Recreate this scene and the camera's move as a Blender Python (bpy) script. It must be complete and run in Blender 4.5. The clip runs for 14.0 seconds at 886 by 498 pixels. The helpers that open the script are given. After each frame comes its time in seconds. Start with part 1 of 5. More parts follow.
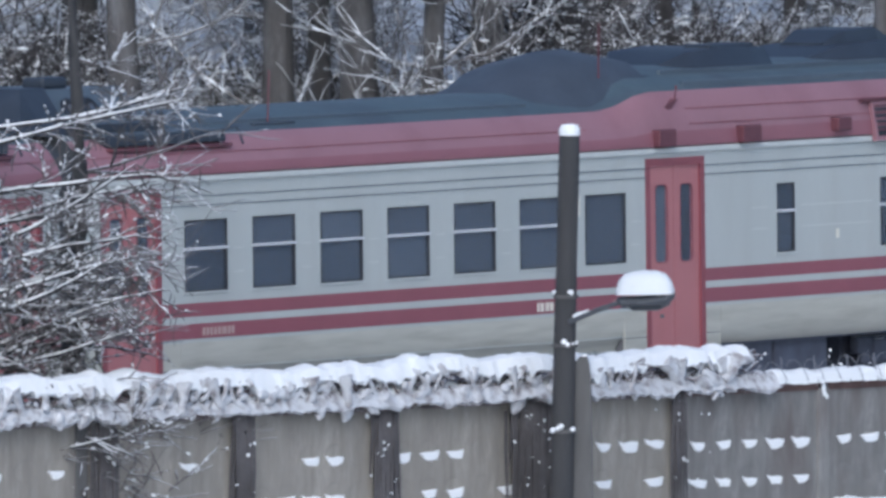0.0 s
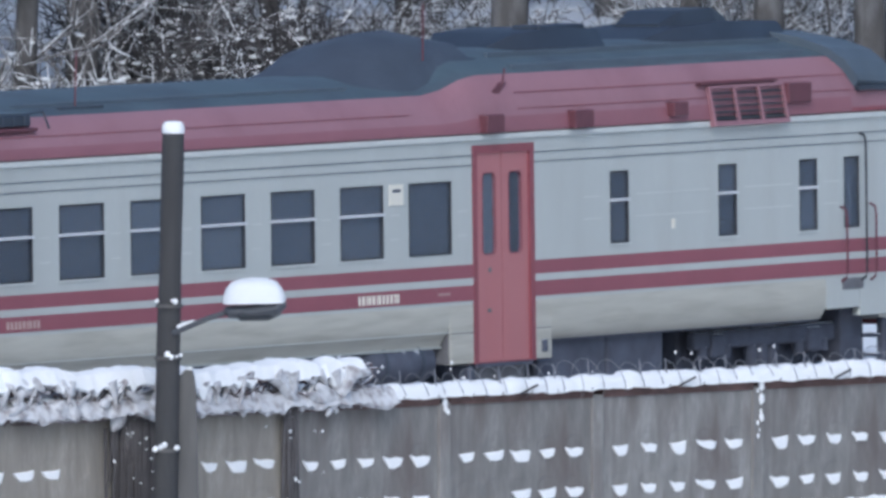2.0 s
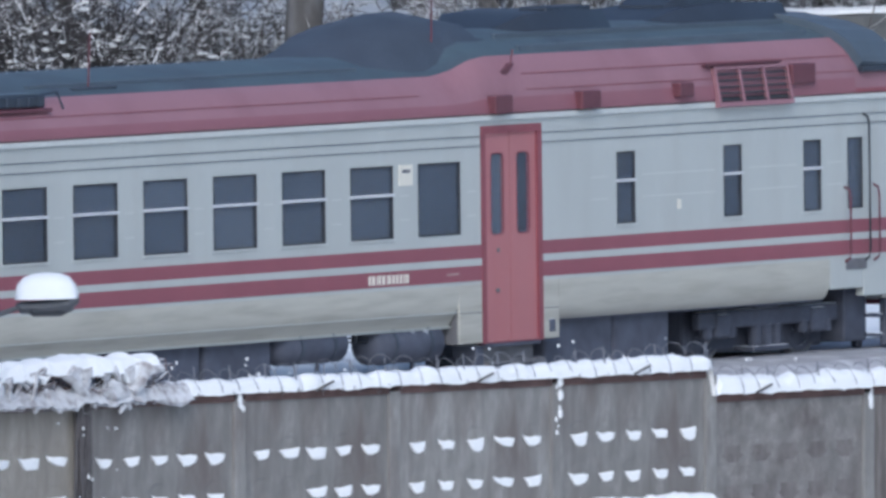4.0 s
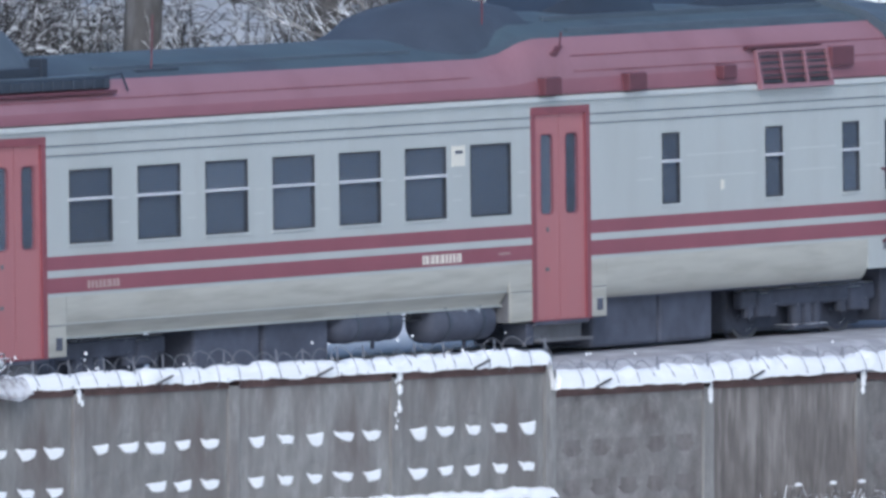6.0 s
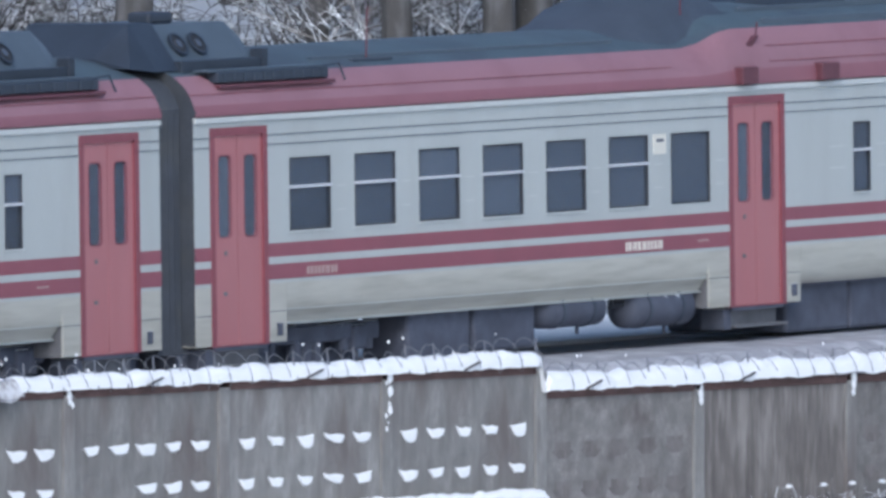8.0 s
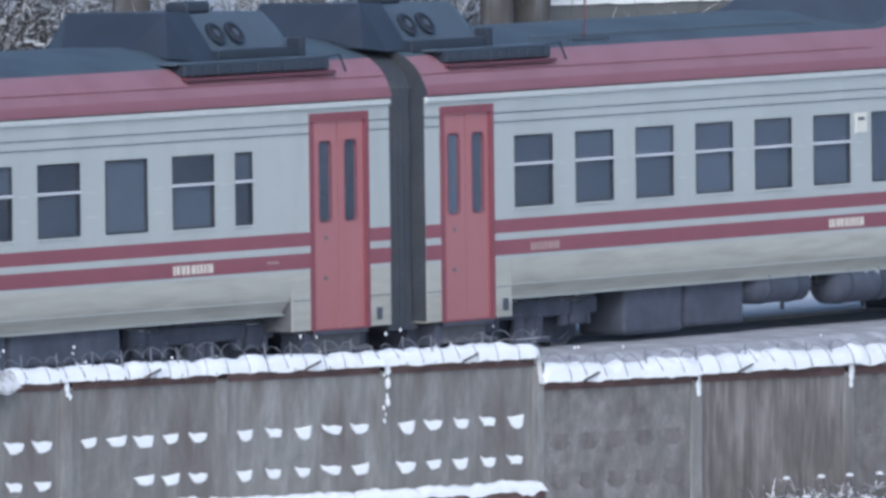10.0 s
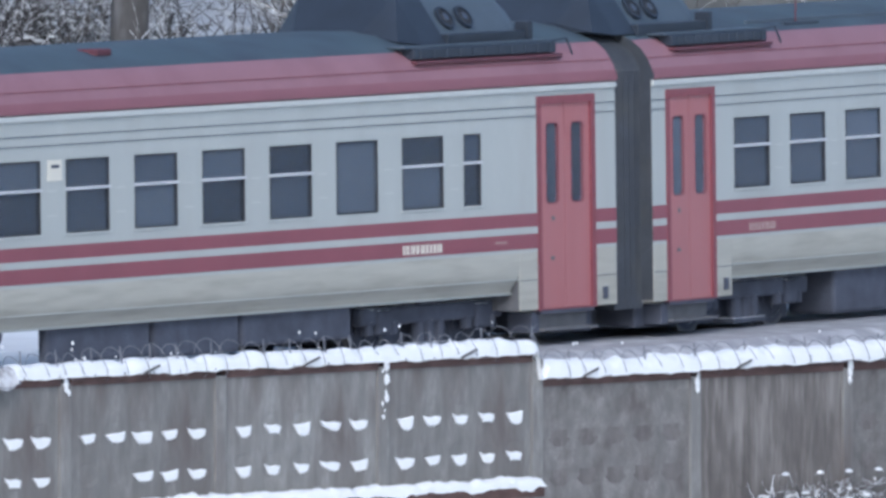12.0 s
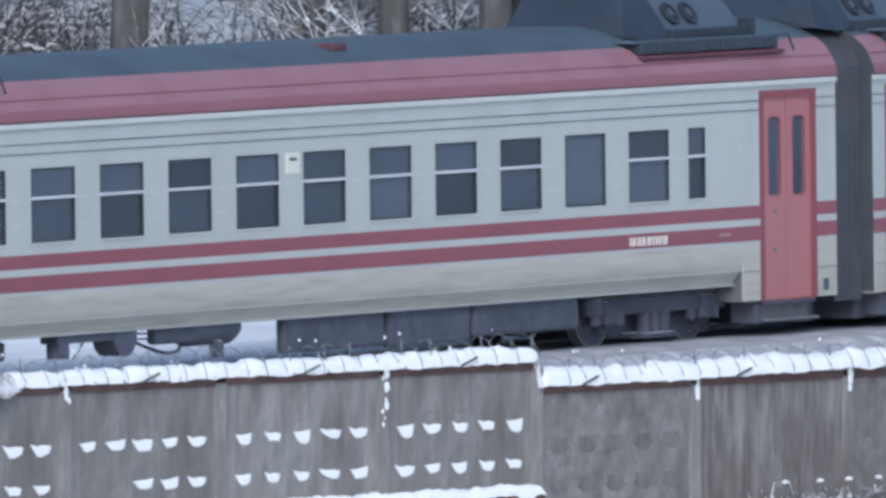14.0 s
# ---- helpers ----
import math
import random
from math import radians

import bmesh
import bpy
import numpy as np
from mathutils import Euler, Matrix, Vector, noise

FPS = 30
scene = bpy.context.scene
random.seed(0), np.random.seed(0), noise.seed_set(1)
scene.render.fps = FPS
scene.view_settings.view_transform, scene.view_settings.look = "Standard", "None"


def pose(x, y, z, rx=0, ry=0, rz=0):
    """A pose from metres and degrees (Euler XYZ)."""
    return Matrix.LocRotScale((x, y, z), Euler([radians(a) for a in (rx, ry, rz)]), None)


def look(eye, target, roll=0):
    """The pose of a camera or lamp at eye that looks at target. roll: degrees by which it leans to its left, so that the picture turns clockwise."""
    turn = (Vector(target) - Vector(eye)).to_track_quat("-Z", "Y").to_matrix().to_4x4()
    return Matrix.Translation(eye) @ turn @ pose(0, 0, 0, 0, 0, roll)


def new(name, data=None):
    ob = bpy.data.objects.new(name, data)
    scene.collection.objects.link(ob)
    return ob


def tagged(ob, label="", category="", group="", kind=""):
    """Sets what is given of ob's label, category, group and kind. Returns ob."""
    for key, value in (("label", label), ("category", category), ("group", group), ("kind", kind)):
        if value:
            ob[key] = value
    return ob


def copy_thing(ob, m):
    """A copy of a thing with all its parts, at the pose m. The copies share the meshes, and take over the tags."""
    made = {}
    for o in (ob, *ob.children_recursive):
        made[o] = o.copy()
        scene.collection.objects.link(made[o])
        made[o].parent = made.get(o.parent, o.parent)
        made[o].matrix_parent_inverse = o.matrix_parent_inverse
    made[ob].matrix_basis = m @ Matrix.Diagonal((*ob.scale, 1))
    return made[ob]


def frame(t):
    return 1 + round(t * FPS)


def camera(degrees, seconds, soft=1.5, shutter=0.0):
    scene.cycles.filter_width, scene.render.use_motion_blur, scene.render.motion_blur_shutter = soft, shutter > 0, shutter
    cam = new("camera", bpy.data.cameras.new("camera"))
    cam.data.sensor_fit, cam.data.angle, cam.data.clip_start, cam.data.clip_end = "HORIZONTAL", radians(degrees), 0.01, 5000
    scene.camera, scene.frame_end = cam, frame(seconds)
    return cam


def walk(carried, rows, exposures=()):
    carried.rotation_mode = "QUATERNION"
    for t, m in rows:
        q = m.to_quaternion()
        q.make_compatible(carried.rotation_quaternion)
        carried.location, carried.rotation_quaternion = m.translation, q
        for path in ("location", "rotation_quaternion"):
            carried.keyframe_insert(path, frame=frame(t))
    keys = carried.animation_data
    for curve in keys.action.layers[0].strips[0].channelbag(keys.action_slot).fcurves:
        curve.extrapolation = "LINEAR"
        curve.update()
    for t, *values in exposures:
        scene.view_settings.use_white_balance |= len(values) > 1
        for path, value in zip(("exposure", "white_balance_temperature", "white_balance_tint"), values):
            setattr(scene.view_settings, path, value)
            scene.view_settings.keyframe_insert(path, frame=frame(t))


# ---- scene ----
# ------------------------------------------------ camera
cam = camera(2.2753, 14.0, soft=3.2, shutter=0.3)
EYE_Z = 12.883          # height of the lens above the rail
# seconds, turn to the right, tilt (degrees), metres drawn back from the window
PATH = [
    (0.0, -2.0333, -2.3, 21.73), (0.5, -1.8482, -2.3102, 21.73), (1.0, -1.4225, -2.3115, 21.82), (1.2, -1.1883, -2.3057, 21.73),
    (1.4, -1.0455, -2.3104, 21.73), (1.5, -0.7016, -2.3221, 20.2), (1.6, -0.6446, -2.2935, 16.75), (1.7, -0.6886, -2.2804, 13.45),
    (1.8, -0.9336, -2.2766, 10.15), (1.9, -0.9700, -2.2772, 6.85), (2.0, -0.9770, -2.2848, 3.55), (2.1, -0.9740, -2.2922, 2.2),
    (2.5, -0.9612, -2.2992, 1.89), (3.0, -0.742, -2.3052, 0.54), (3.2, -0.6991, -2.2916, 0.5), (5.3, -0.0955, -2.313, 0.0),
    (5.5, -0.0955, -2.313, 0.0), (6.0, -0.0356, -2.313, 0.0), (6.5, -0.0155, -2.3107, 0.0), (7.0, -0.0134, -2.313, 0.0),
    (7.5, -0.0112, -2.3063, 0.0), (8.0, -0.0112, -2.3085, 0.0), (8.2, -0.0112, -2.3085, 0.0), (10.3, -0.0045, -2.3307, 0.0),
    (10.5, -0.0045, -2.3307, 0.0), (11.0, 0.0, -2.3374, 0.0), (11.5, 0.0, -2.3374, 0.0), (12.0, -0.0022, -2.3397, 0.0),
    (12.5, -0.0022, -2.3374, 0.0), (13.0, -0.0045, -2.3175, 0.0), (13.5, -0.0045, -2.324, 0.0), (14.0, -0.0022, -2.3197, 0.0),
]


def aim(turn, tilt, back):
    a, b = radians(turn), radians(tilt)
    way = Vector((math.sin(a) * math.cos(b), math.cos(a) * math.cos(b), math.sin(b)))
    eye = Vector((0, 0, EYE_Z)) - way * back
    return look(eye, eye + way * 200)


walk(cam, [(t, aim(a, b, c)) for t, a, b, c in PATH], exposures=[(0.0, 0.09, 5530, 9), (1.0, 0.19, 5530, 9), (2.5, 0.13, 5530, 9), (6.0, 0.245, 5530, 9), (14.0, 0.255, 5530, 9)])

# ------------------------------------------------ light: an overcast winter day
SUN_UP, SUN_TURN = radians(38), radians(184)
world = bpy.data.worlds.new("overcast_sky")
scene.world = world
world.use_nodes = True
wn = world.node_tree.nodes
wl = world.node_tree.links
sky = wn.new("ShaderNodeTexSky")
sky.sky_type, sky.sun_disc = "NISHITA", False
sky.sun_elevation, sky.sun_rotation = SUN_UP, SUN_TURN
sky.air_density, sky.dust_density, sky.ozone_density = 1.0, 3.0, 1.0
wn["Background"].inputs[1].default_value = 0.13
wl.new(sky.outputs[0], wn["Background"].inputs[0])
sun = new("sun", bpy.data.lights.new("sun", "SUN"))
sun.data.energy, sun.data.angle, sun.data.color = 1.1, radians(40), (1.0, 0.985, 0.965)
sun.matrix_world = look((math.sin(SUN_TURN) * 60, math.cos(SUN_TURN) * 60, 50), (0, 0, 0))


# ------------------------------------------------ materials
def material(name, colour, rough=0.6, metal=0.0, vary=0.12, grain=6.0, fine=60.0, bump=0.15, stain=None, stain_scale=1.2, stain_amount=0.4,
             streak=1.0, snow=0.0, random_piece=0.0, specular=0.4):
    """A painted or raw surface: base colour, coarse and fine variation, stains stretched down by streak, snow on upward faces."""
    m = bpy.data.materials.new(name)
    m.use_nodes = True
    n, l = m.node_tree.nodes, m.node_tree.links
    b = n["Principled BSDF"]
    b.inputs["Roughness"].default_value, b.inputs["Metallic"].default_value = rough, metal
    b.inputs["Specular IOR Level"].default_value = specular
    tc = n.new("ShaderNodeTexCoord")
    mp = n.new("ShaderNodeMapping")
    mp.inputs["Scale"].default_value = (1, 1, 1 / streak)
    l.new(tc.outputs["Object"], mp.inputs["Vector"])

    def noise_node(scale, detail=4.0):
        t = n.new("ShaderNodeTexNoise")
        t.inputs["Scale"].default_value, t.inputs["Detail"].default_value = scale, detail
        l.new(mp.outputs[0], t.inputs["Vector"])
        return t

    def ramp(src, lo, hi):
        r = n.new("ShaderNodeMapRange")
        r.inputs["From Min"].default_value, r.inputs["From Max"].default_value = lo, hi
        l.new(src, r.inputs["Value"])
        return r.outputs[0]

    def mix(fac, a, c):
        x = n.new("ShaderNodeMix")
        x.data_type = "RGBA"
        if hasattr(fac, "links"):
            l.new(fac, x.inputs[0])
        else:
            x.inputs[0].default_value = fac
        for src, slot in ((a, 6), (c, 7)):
            if hasattr(src, "links"):
                l.new(src, x.inputs[slot])
            else:
                x.inputs[slot].default_value = (*src, 1)
        return x.outputs[2]

    dark = tuple(c * (1 - vary) for c in colour)
    light = tuple(min(1, c * (1 + vary)) for c in colour)
    coarse, small = noise_node(grain), noise_node(fine)
    col = mix(ramp(coarse.outputs[0], 0.3, 0.7), dark, light)
    col = mix(ramp(small.outputs[0], 0.35, 0.8), col, tuple(c * (1 - vary * 0.6) for c in colour))
    if random_piece:
        oi = n.new("ShaderNodeObjectInfo")
        hs = n.new("ShaderNodeHueSaturation")
        l.new(ramp(oi.outputs["Random"], -1 / random_piece * 0.5 + 0.0, 1 / random_piece * 0.5 + 1.0), hs.inputs["Value"])
        hs.inputs["Value"].default_value = 1
        mul = n.new("ShaderNodeMath")
        mul.operation = "MULTIPLY_ADD"
        l.new(oi.outputs["Random"], mul.inputs[0])
        mul.inputs[1].default_value, mul.inputs[2].default_value = random_piece, 1 - random_piece / 2
        l.new(mul.outputs[0], hs.inputs["Value"])
        l.new(col, hs.inputs["Color"])
        col = hs.outputs[0]
    if stain:
        st = noise_node(stain_scale, 6.0)
        f = n.new("ShaderNodeMath")
        f.operation = "MULTIPLY"
        l.new(ramp(st.outputs[0], 0.48, 0.72), f.inputs[0])
        f.inputs[1].default_value = stain_amount
        col = mix(f.outputs[0], col, stain)
    if snow:
        ge = n.new("ShaderNodeNewGeometry")
        sx = n.new("ShaderNodeSeparateXYZ")
        l.new(ge.outputs["Normal"], sx.inputs[0])
        ad = n.new("ShaderNodeMath")
        ad.operation = "ADD"
        l.new(sx.outputs["Z"], ad.inputs[0])
        l.new(ramp(coarse.outputs[0], 0.2, 0.8), ad.inputs[1])
        col = mix(ramp(ad.outputs[0], 1.25 - snow, 1.45 - snow), col, (0.86, 0.88, 0.9))
    l.new(col, b.inputs["Base Color"])
    if bump:
        bp = n.new("ShaderNodeBump")
        bp.inputs["Strength"].default_value, bp.inputs["Distance"].default_value = bump, 0.02
        l.new(small.outputs[0], bp.inputs["Height"])
        l.new(bp.outputs[0], b.inputs["Normal"])
    return m


def pane_material(name, tint, see):
    """Window glass: clear to a share of the light, mirror-like on its face."""
    m = bpy.data.materials.new(name)
    m.use_nodes = True
    n, l = m.node_tree.nodes, m.node_tree.links
    n.remove(n["Principled BSDF"])
    tr, gl, fr, mx = (n.new(k) for k in ("ShaderNodeBsdfTransparent", "ShaderNodeBsdfGlossy", "ShaderNodeFresnel", "ShaderNodeMixShader"))
    tr.inputs[0].default_value = tuple(c * see for c in tint) + (1,)
    gl.inputs[0].default_value, gl.inputs["Roughness"].default_value = (0.85, 0.915, 1.0, 1), 0.04
    fr.inputs[0].default_value = 1.52
    bp, tx = n.new("ShaderNodeBump"), n.new("ShaderNodeTexNoise")
    tx.inputs["Scale"].default_value, bp.inputs["Strength"].default_value = 1.6, 0.05
    l.new(tx.outputs[0], bp.inputs["Height"])
    l.new(bp.outputs[0], gl.inputs["Normal"])
    l.new(fr.outputs[0], mx.inputs[0])
    l.new(tr.outputs[0], mx.inputs[1])
    l.new(gl.outputs[0], mx.inputs[2])
    # a pale diffuse film in place of reflections and haze, a little different on every pane
    oi, dn, ma, di, m2 = (n.new(k) for k in ("ShaderNodeObjectInfo", "ShaderNodeTexNoise", "ShaderNodeMath", "ShaderNodeBsdfDiffuse", "ShaderNodeMixShader"))
    dn.inputs["Scale"].default_value, dn.inputs["Detail"].default_value = 1.3, 5
    ma.operation = "MULTIPLY_ADD"
    l.new(dn.outputs[0], ma.inputs[0])
    ma.inputs[1].default_value = 0.14
    ad = n.new("ShaderNodeMath")
    ad.operation = "MULTIPLY_ADD"
    l.new(oi.outputs["Random"], ad.inputs[0])
    ad.inputs[1].default_value, ad.inputs[2].default_value = 0.18, -0.045
    l.new(ad.outputs[0], ma.inputs[2])
    di.inputs[0].default_value = (0.235, 0.268, 0.305, 1)
    l.new(ma.outputs[0], m2.inputs[0])
    l.new(mx.outputs[0], m2.inputs[1])
    l.new(di.outputs[0], m2.inputs[2])
    l.new(m2.outputs[0], n["Material Output"].inputs[0])
    return m


M = {
    "snow": material("fresh_snow", (0.83, 0.84, 0.84), 0.85, vary=0.04, grain=2.5, fine=18, bump=0.5, specular=0.2),
    "old_snow": material("slightly_grey_snow", (0.72, 0.74, 0.755), 0.9, vary=0.07, grain=0.4, fine=6, bump=0.5, stain=(0.50, 0.51, 0.53), stain_scale=0.25, stain_amount=0.5, specular=0.2),
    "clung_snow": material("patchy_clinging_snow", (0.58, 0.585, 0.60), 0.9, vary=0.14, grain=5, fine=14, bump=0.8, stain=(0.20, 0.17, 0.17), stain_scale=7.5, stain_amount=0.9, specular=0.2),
    # snow of the track bed, the shade of the train mixed into its grey
    "dusted_ballast": material("train_shaded_snow", (0.36, 0.36, 0.38), 0.95, vary=0.25, grain=3.5, fine=14, bump=0.8, stain=(0.60, 0.60, 0.62), stain_scale=2.2, stain_amount=0.7),
    "hang": material("hanging_dark_stems", (0.105, 0.098, 0.10), 0.9, vary=0.3, grain=2, fine=15, bump=0.0, snow=0.35),
    "side": material("grey_white_paint", (0.475, 0.50, 0.475), 0.45, vary=0.05, grain=1.2, fine=30, bump=0.06, stain=(0.36, 0.36, 0.33), stain_scale=1.4, stain_amount=0.3, streak=5),
    "skirt": material("grimy_lower_paint", (0.485, 0.475, 0.41), 0.55, vary=0.08, grain=1.5, fine=30, bump=0.1, stain=(0.27, 0.25, 0.20), stain_scale=0.7, stain_amount=0.5, streak=0.12),
    "white": material("white_line_paint", (0.58, 0.60, 0.57), 0.45, vary=0.05, bump=0.05),
    # stripe, roof and door reds are desaturated to imitate haze
    "red": material("crimson_stripe_paint", (0.272, 0.083, 0.105), 0.45, vary=0.08, grain=1.5, fine=30, bump=0.06),
    "roof_red": material("haze_paled_red_roof_paint", (0.315, 0.165, 0.19), 0.5, vary=0.08, grain=0.8, fine=25, bump=0.1, stain=(0.22, 0.10, 0.12), stain_scale=0.9, stain_amount=0.5, streak=3),
    "dark_red": material("dark_red_trim_paint", (0.25, 0.07, 0.085), 0.5, vary=0.1, bump=0.06),
    "cove_foot": material("deeper_red_gutter_paint", (0.268, 0.112, 0.134), 0.5, vary=0.08, grain=1.2, fine=25, bump=0.06),
    "door": material("coral_red_door_paint", (0.42, 0.165, 0.17), 0.42, vary=0.05, grain=2, fine=40, bump=0.05, stain=(0.40, 0.13, 0.13), stain_scale=1.5, stain_amount=0.5, streak=4),
    "roof_grey": material("slate_blue_roof_paint", (0.077, 0.108, 0.128), 0.55, vary=0.15, grain=0.8, fine=20, bump=0.12, stain=(0.05, 0.06, 0.08), stain_scale=0.9, stain_amount=0.7),
    "unit": material("dark_navy_equipment_paint", (0.034, 0.044, 0.062), 0.5, vary=0.2, grain=2, fine=30, bump=0.1),
    "unit_light": material("grey_blue_equipment_paint", (0.088, 0.113, 0.14), 0.5, vary=0.12, grain=2, fine=30, bump=0.08),
    # base colour raised and blued to carry the haze over the dark underframe
    "under": material("oily_hazed_underframe_steel", (0.098, 0.107, 0.14), 0.75, vary=0.3, grain=3, fine=30, bump=0.2, snow=0.12),
    "step_steel": material("muddy_step_steel", (0.17, 0.17, 0.18), 0.6, vary=0.2, grain=3, fine=30, bump=0.2, stain=(0.08, 0.075, 0.075), stain_scale=4),
    "soot": material("sooty_slate_paint", (0.062, 0.076, 0.10), 0.6, vary=0.2, grain=1.5, fine=20, bump=0.15, stain=(0.04, 0.047, 0.062), stain_scale=1.2),
    "stub": material("dark_damp_concrete", (0.118, 0.115, 0.112), 0.9, vary=0.2, grain=4, fine=40, bump=0.3, streak=5),
    "bellows": material("dark_rubber_bellows", (0.052, 0.059, 0.072), 0.8, vary=0.25, grain=2, fine=20, bump=0.2, stain=(0.10, 0.10, 0.09), stain_scale=1.5),
    "rubber": material("black_rubber_seal", (0.035, 0.037, 0.042), 0.7, vary=0.1, bump=0.05),
    "steel": material("worn_steel", (0.25, 0.25, 0.26), 0.4, metal=0.9, vary=0.2, bump=0.1),
    "cream": material("pale_sticker", (0.75, 0.72, 0.62), 0.6, vary=0.03, bump=0.0),
    "letter": material("faded_pinkish_lettering", (0.46, 0.34, 0.31), 0.6, vary=0.08, bump=0.0),
    "hatch": material("blackened_red_hatch_paint", (0.13, 0.045, 0.058), 0.55, vary=0.15, bump=0.06),
    "frame": material("aluminium_sash_bar", (0.60, 0.61, 0.62), 0.4, vary=0.03, bump=0.0),
    "inside": material("beige_carriage_lining", (0.30, 0.32, 0.36), 0.7, vary=0.08, bump=0.05),
    "seat": material("dark_blue_seat_cover", (0.05, 0.055, 0.075), 0.8, vary=0.1, bump=0.05),
    "concrete": material("weathered_concrete", (0.235, 0.229, 0.217), 0.9, vary=0.25, grain=8, fine=30, bump=0.35, stain=(0.135, 0.115, 0.107), stain_scale=2.8, stain_amount=0.8, streak=4, random_piece=0.22),
    "streaked_concrete": material("water_streaked_concrete", (0.168, 0.152, 0.14), 0.9, vary=0.35, grain=9, fine=30, bump=0.35, stain=(0.29, 0.272, 0.25), stain_scale=8.5, stain_amount=0.85, streak=7, random_piece=0.3),
    "blotched_concrete": material("blotched_concrete", (0.215, 0.206, 0.194), 0.9, vary=0.34, grain=6, fine=40, bump=0.35, stain=(0.115, 0.10, 0.095), stain_scale=3.4, stain_amount=0.85, streak=1.6, random_piece=0.2),
    "tan_concrete": material("sandy_concrete", (0.30, 0.277, 0.242), 0.9, vary=0.24, grain=7, fine=40, bump=0.35, stain=(0.17, 0.155, 0.14), stain_scale=1.8, stain_amount=0.6, streak=5, random_piece=0.15),
    "dark_pit_concrete": material("dark_blotchy_pit_concrete", (0.18, 0.165, 0.157), 0.8, vary=0.25, grain=6, fine=40, bump=0.3, stain=(0.10, 0.085, 0.08), stain_scale=5, stain_amount=0.7, streak=2),
    "rust": material("rusty_brown_coping", (0.125, 0.077, 0.068), 0.85, vary=0.35, grain=5, fine=40, bump=0.3, stain=(0.045, 0.03, 0.03), stain_scale=4),
    "wood": material("grey_weathered_pole_wood", (0.058, 0.058, 0.060), 0.9, vary=0.25, grain=5, fine=60, bump=0.5, streak=12, stain=(0.03, 0.03, 0.03), stain_scale=3),
    "wire": material("galvanised_wire", (0.26, 0.26, 0.275), 0.5, metal=0.5, vary=0.15, bump=0.0),
    "lamp_grey": material("grey_lamp_housing", (0.085, 0.09, 0.10), 0.5, vary=0.08, bump=0.05),
    "lens": material("dull_lamp_lens", (0.035, 0.04, 0.045), 0.3, vary=0.05, bump=0.0),
    "bark": material("grey_brown_bark", (0.092, 0.087, 0.084), 0.95, vary=0.3, grain=3, fine=25, bump=0.9, streak=3, stain=(0.26, 0.26, 0.27), stain_scale=3.5, stain_amount=0.45),
    "twig": material("snowy_twig_bark", (0.17, 0.16, 0.155), 0.9, vary=0.3, grain=1.5, fine=12, bump=0.0, snow=0.58),
    "near_twig": material("snow_laden_twig_bark", (0.13, 0.12, 0.118), 0.9, vary=0.3, grain=1.8, fine=12, bump=0.0, snow=0.16),
    "thicket": material("dark_thicket_stems", (0.06, 0.056, 0.058), 0.9, vary=0.3, grain=2, fine=15, bump=0.0, snow=0.12),
    "vine": material("brown_vine_stems", (0.165, 0.13, 0.13), 0.9, vary=0.3, grain=2, fine=15, bump=0.0, snow=0.2),
    "rock": material("dark_field_stone", (0.12, 0.115, 0.11), 0.9, vary=0.3, grain=3, fine=25, bump=0.5, snow=0.2),
    "far_wall": material("grey_plaster_wall", (0.15, 0.155, 0.155), 0.9, vary=0.15, grain=1.0, fine=12, bump=0.2, stain=(0.09, 0.09, 0.09)),
    "ballast": material("track_ballast", (0.14, 0.14, 0.15), 0.95, vary=0.4, grain=8, fine=25, bump=0.8, snow=0.3),
    "pane": pane_material("carriage_window_glass", (0.82, 0.86, 0.93), 0.95),
}


# ------------------------------------------------ mesh helpers
def part(name, bm, mat, parent=None, label="", smooth=False, m=None):
    me = bpy.data.meshes.new(name)
    bmesh.ops.recalc_face_normals(bm, faces=bm.faces)
    bm.to_mesh(me)
    bm.free()
    mats = mat if isinstance(mat, (list, tuple)) else [mat]
    for x in mats:
        me.materials.append(M[x])
    if smooth:
        me.polygons.foreach_set("use_smooth", [True] * len(me.polygons))
        me.set_sharp_from_angle(angle=radians(38))
    ob = new(name, me)
    if parent:
        ob.parent = parent
    if m:
        ob.matrix_basis = m
    return tagged(ob, label)


def share(name, me_owner, parent, m, label=""):
    """One more piece on the mesh of another."""
    ob = new(name, me_owner.data)
    ob.parent = parent
    ob.matrix_basis = m
    return tagged(ob, label)


def box(x0, x1, y0, y1, z0, z1, bevel=0.0, bm=None):
    own = bmesh.new()
    v = [own.verts.new((x, y, z)) for x in (x0, x1) for y in (y0, y1) for z in (z0, z1)]
    for f in ((0, 1, 3, 2), (4, 6, 7, 5), (0, 4, 5, 1), (2, 3, 7, 6), (0, 2, 6, 4), (1, 5, 7, 3)):
        own.faces.new([v[i] for i in f])
    if bevel:
        bmesh.ops.bevel(own, geom=own.edges[:], offset=bevel, segments=2, affect="EDGES", profile=0.5)
    if bm is None:
        return own
    me = bpy.data.meshes.new("tmp")
    own.to_mesh(me)
    own.free()
    bm.from_mesh(me)
    bpy.data.meshes.remove(me)
    return bm


def loft(rings, bm=None, cap=True, closed=True, mats=None):
    """Skins a list of rings of equal length; mats gives a material index for each side of the ring."""
    bm = bm or bmesh.new()
    vs = [[bm.verts.new(p) for p in r] for r in rings]
    n = len(vs[0])
    for a, b in zip(vs, vs[1:]):
        for i in range(n if closed else n - 1):
            f = bm.faces.new((a[i], a[(i + 1) % n], b[(i + 1) % n], b[i]))
            if mats:
                f.material_index = mats[i]
    if cap and closed:
        bm.faces.new(vs[0][::-1])
        bm.faces.new(vs[-1])
    return bm


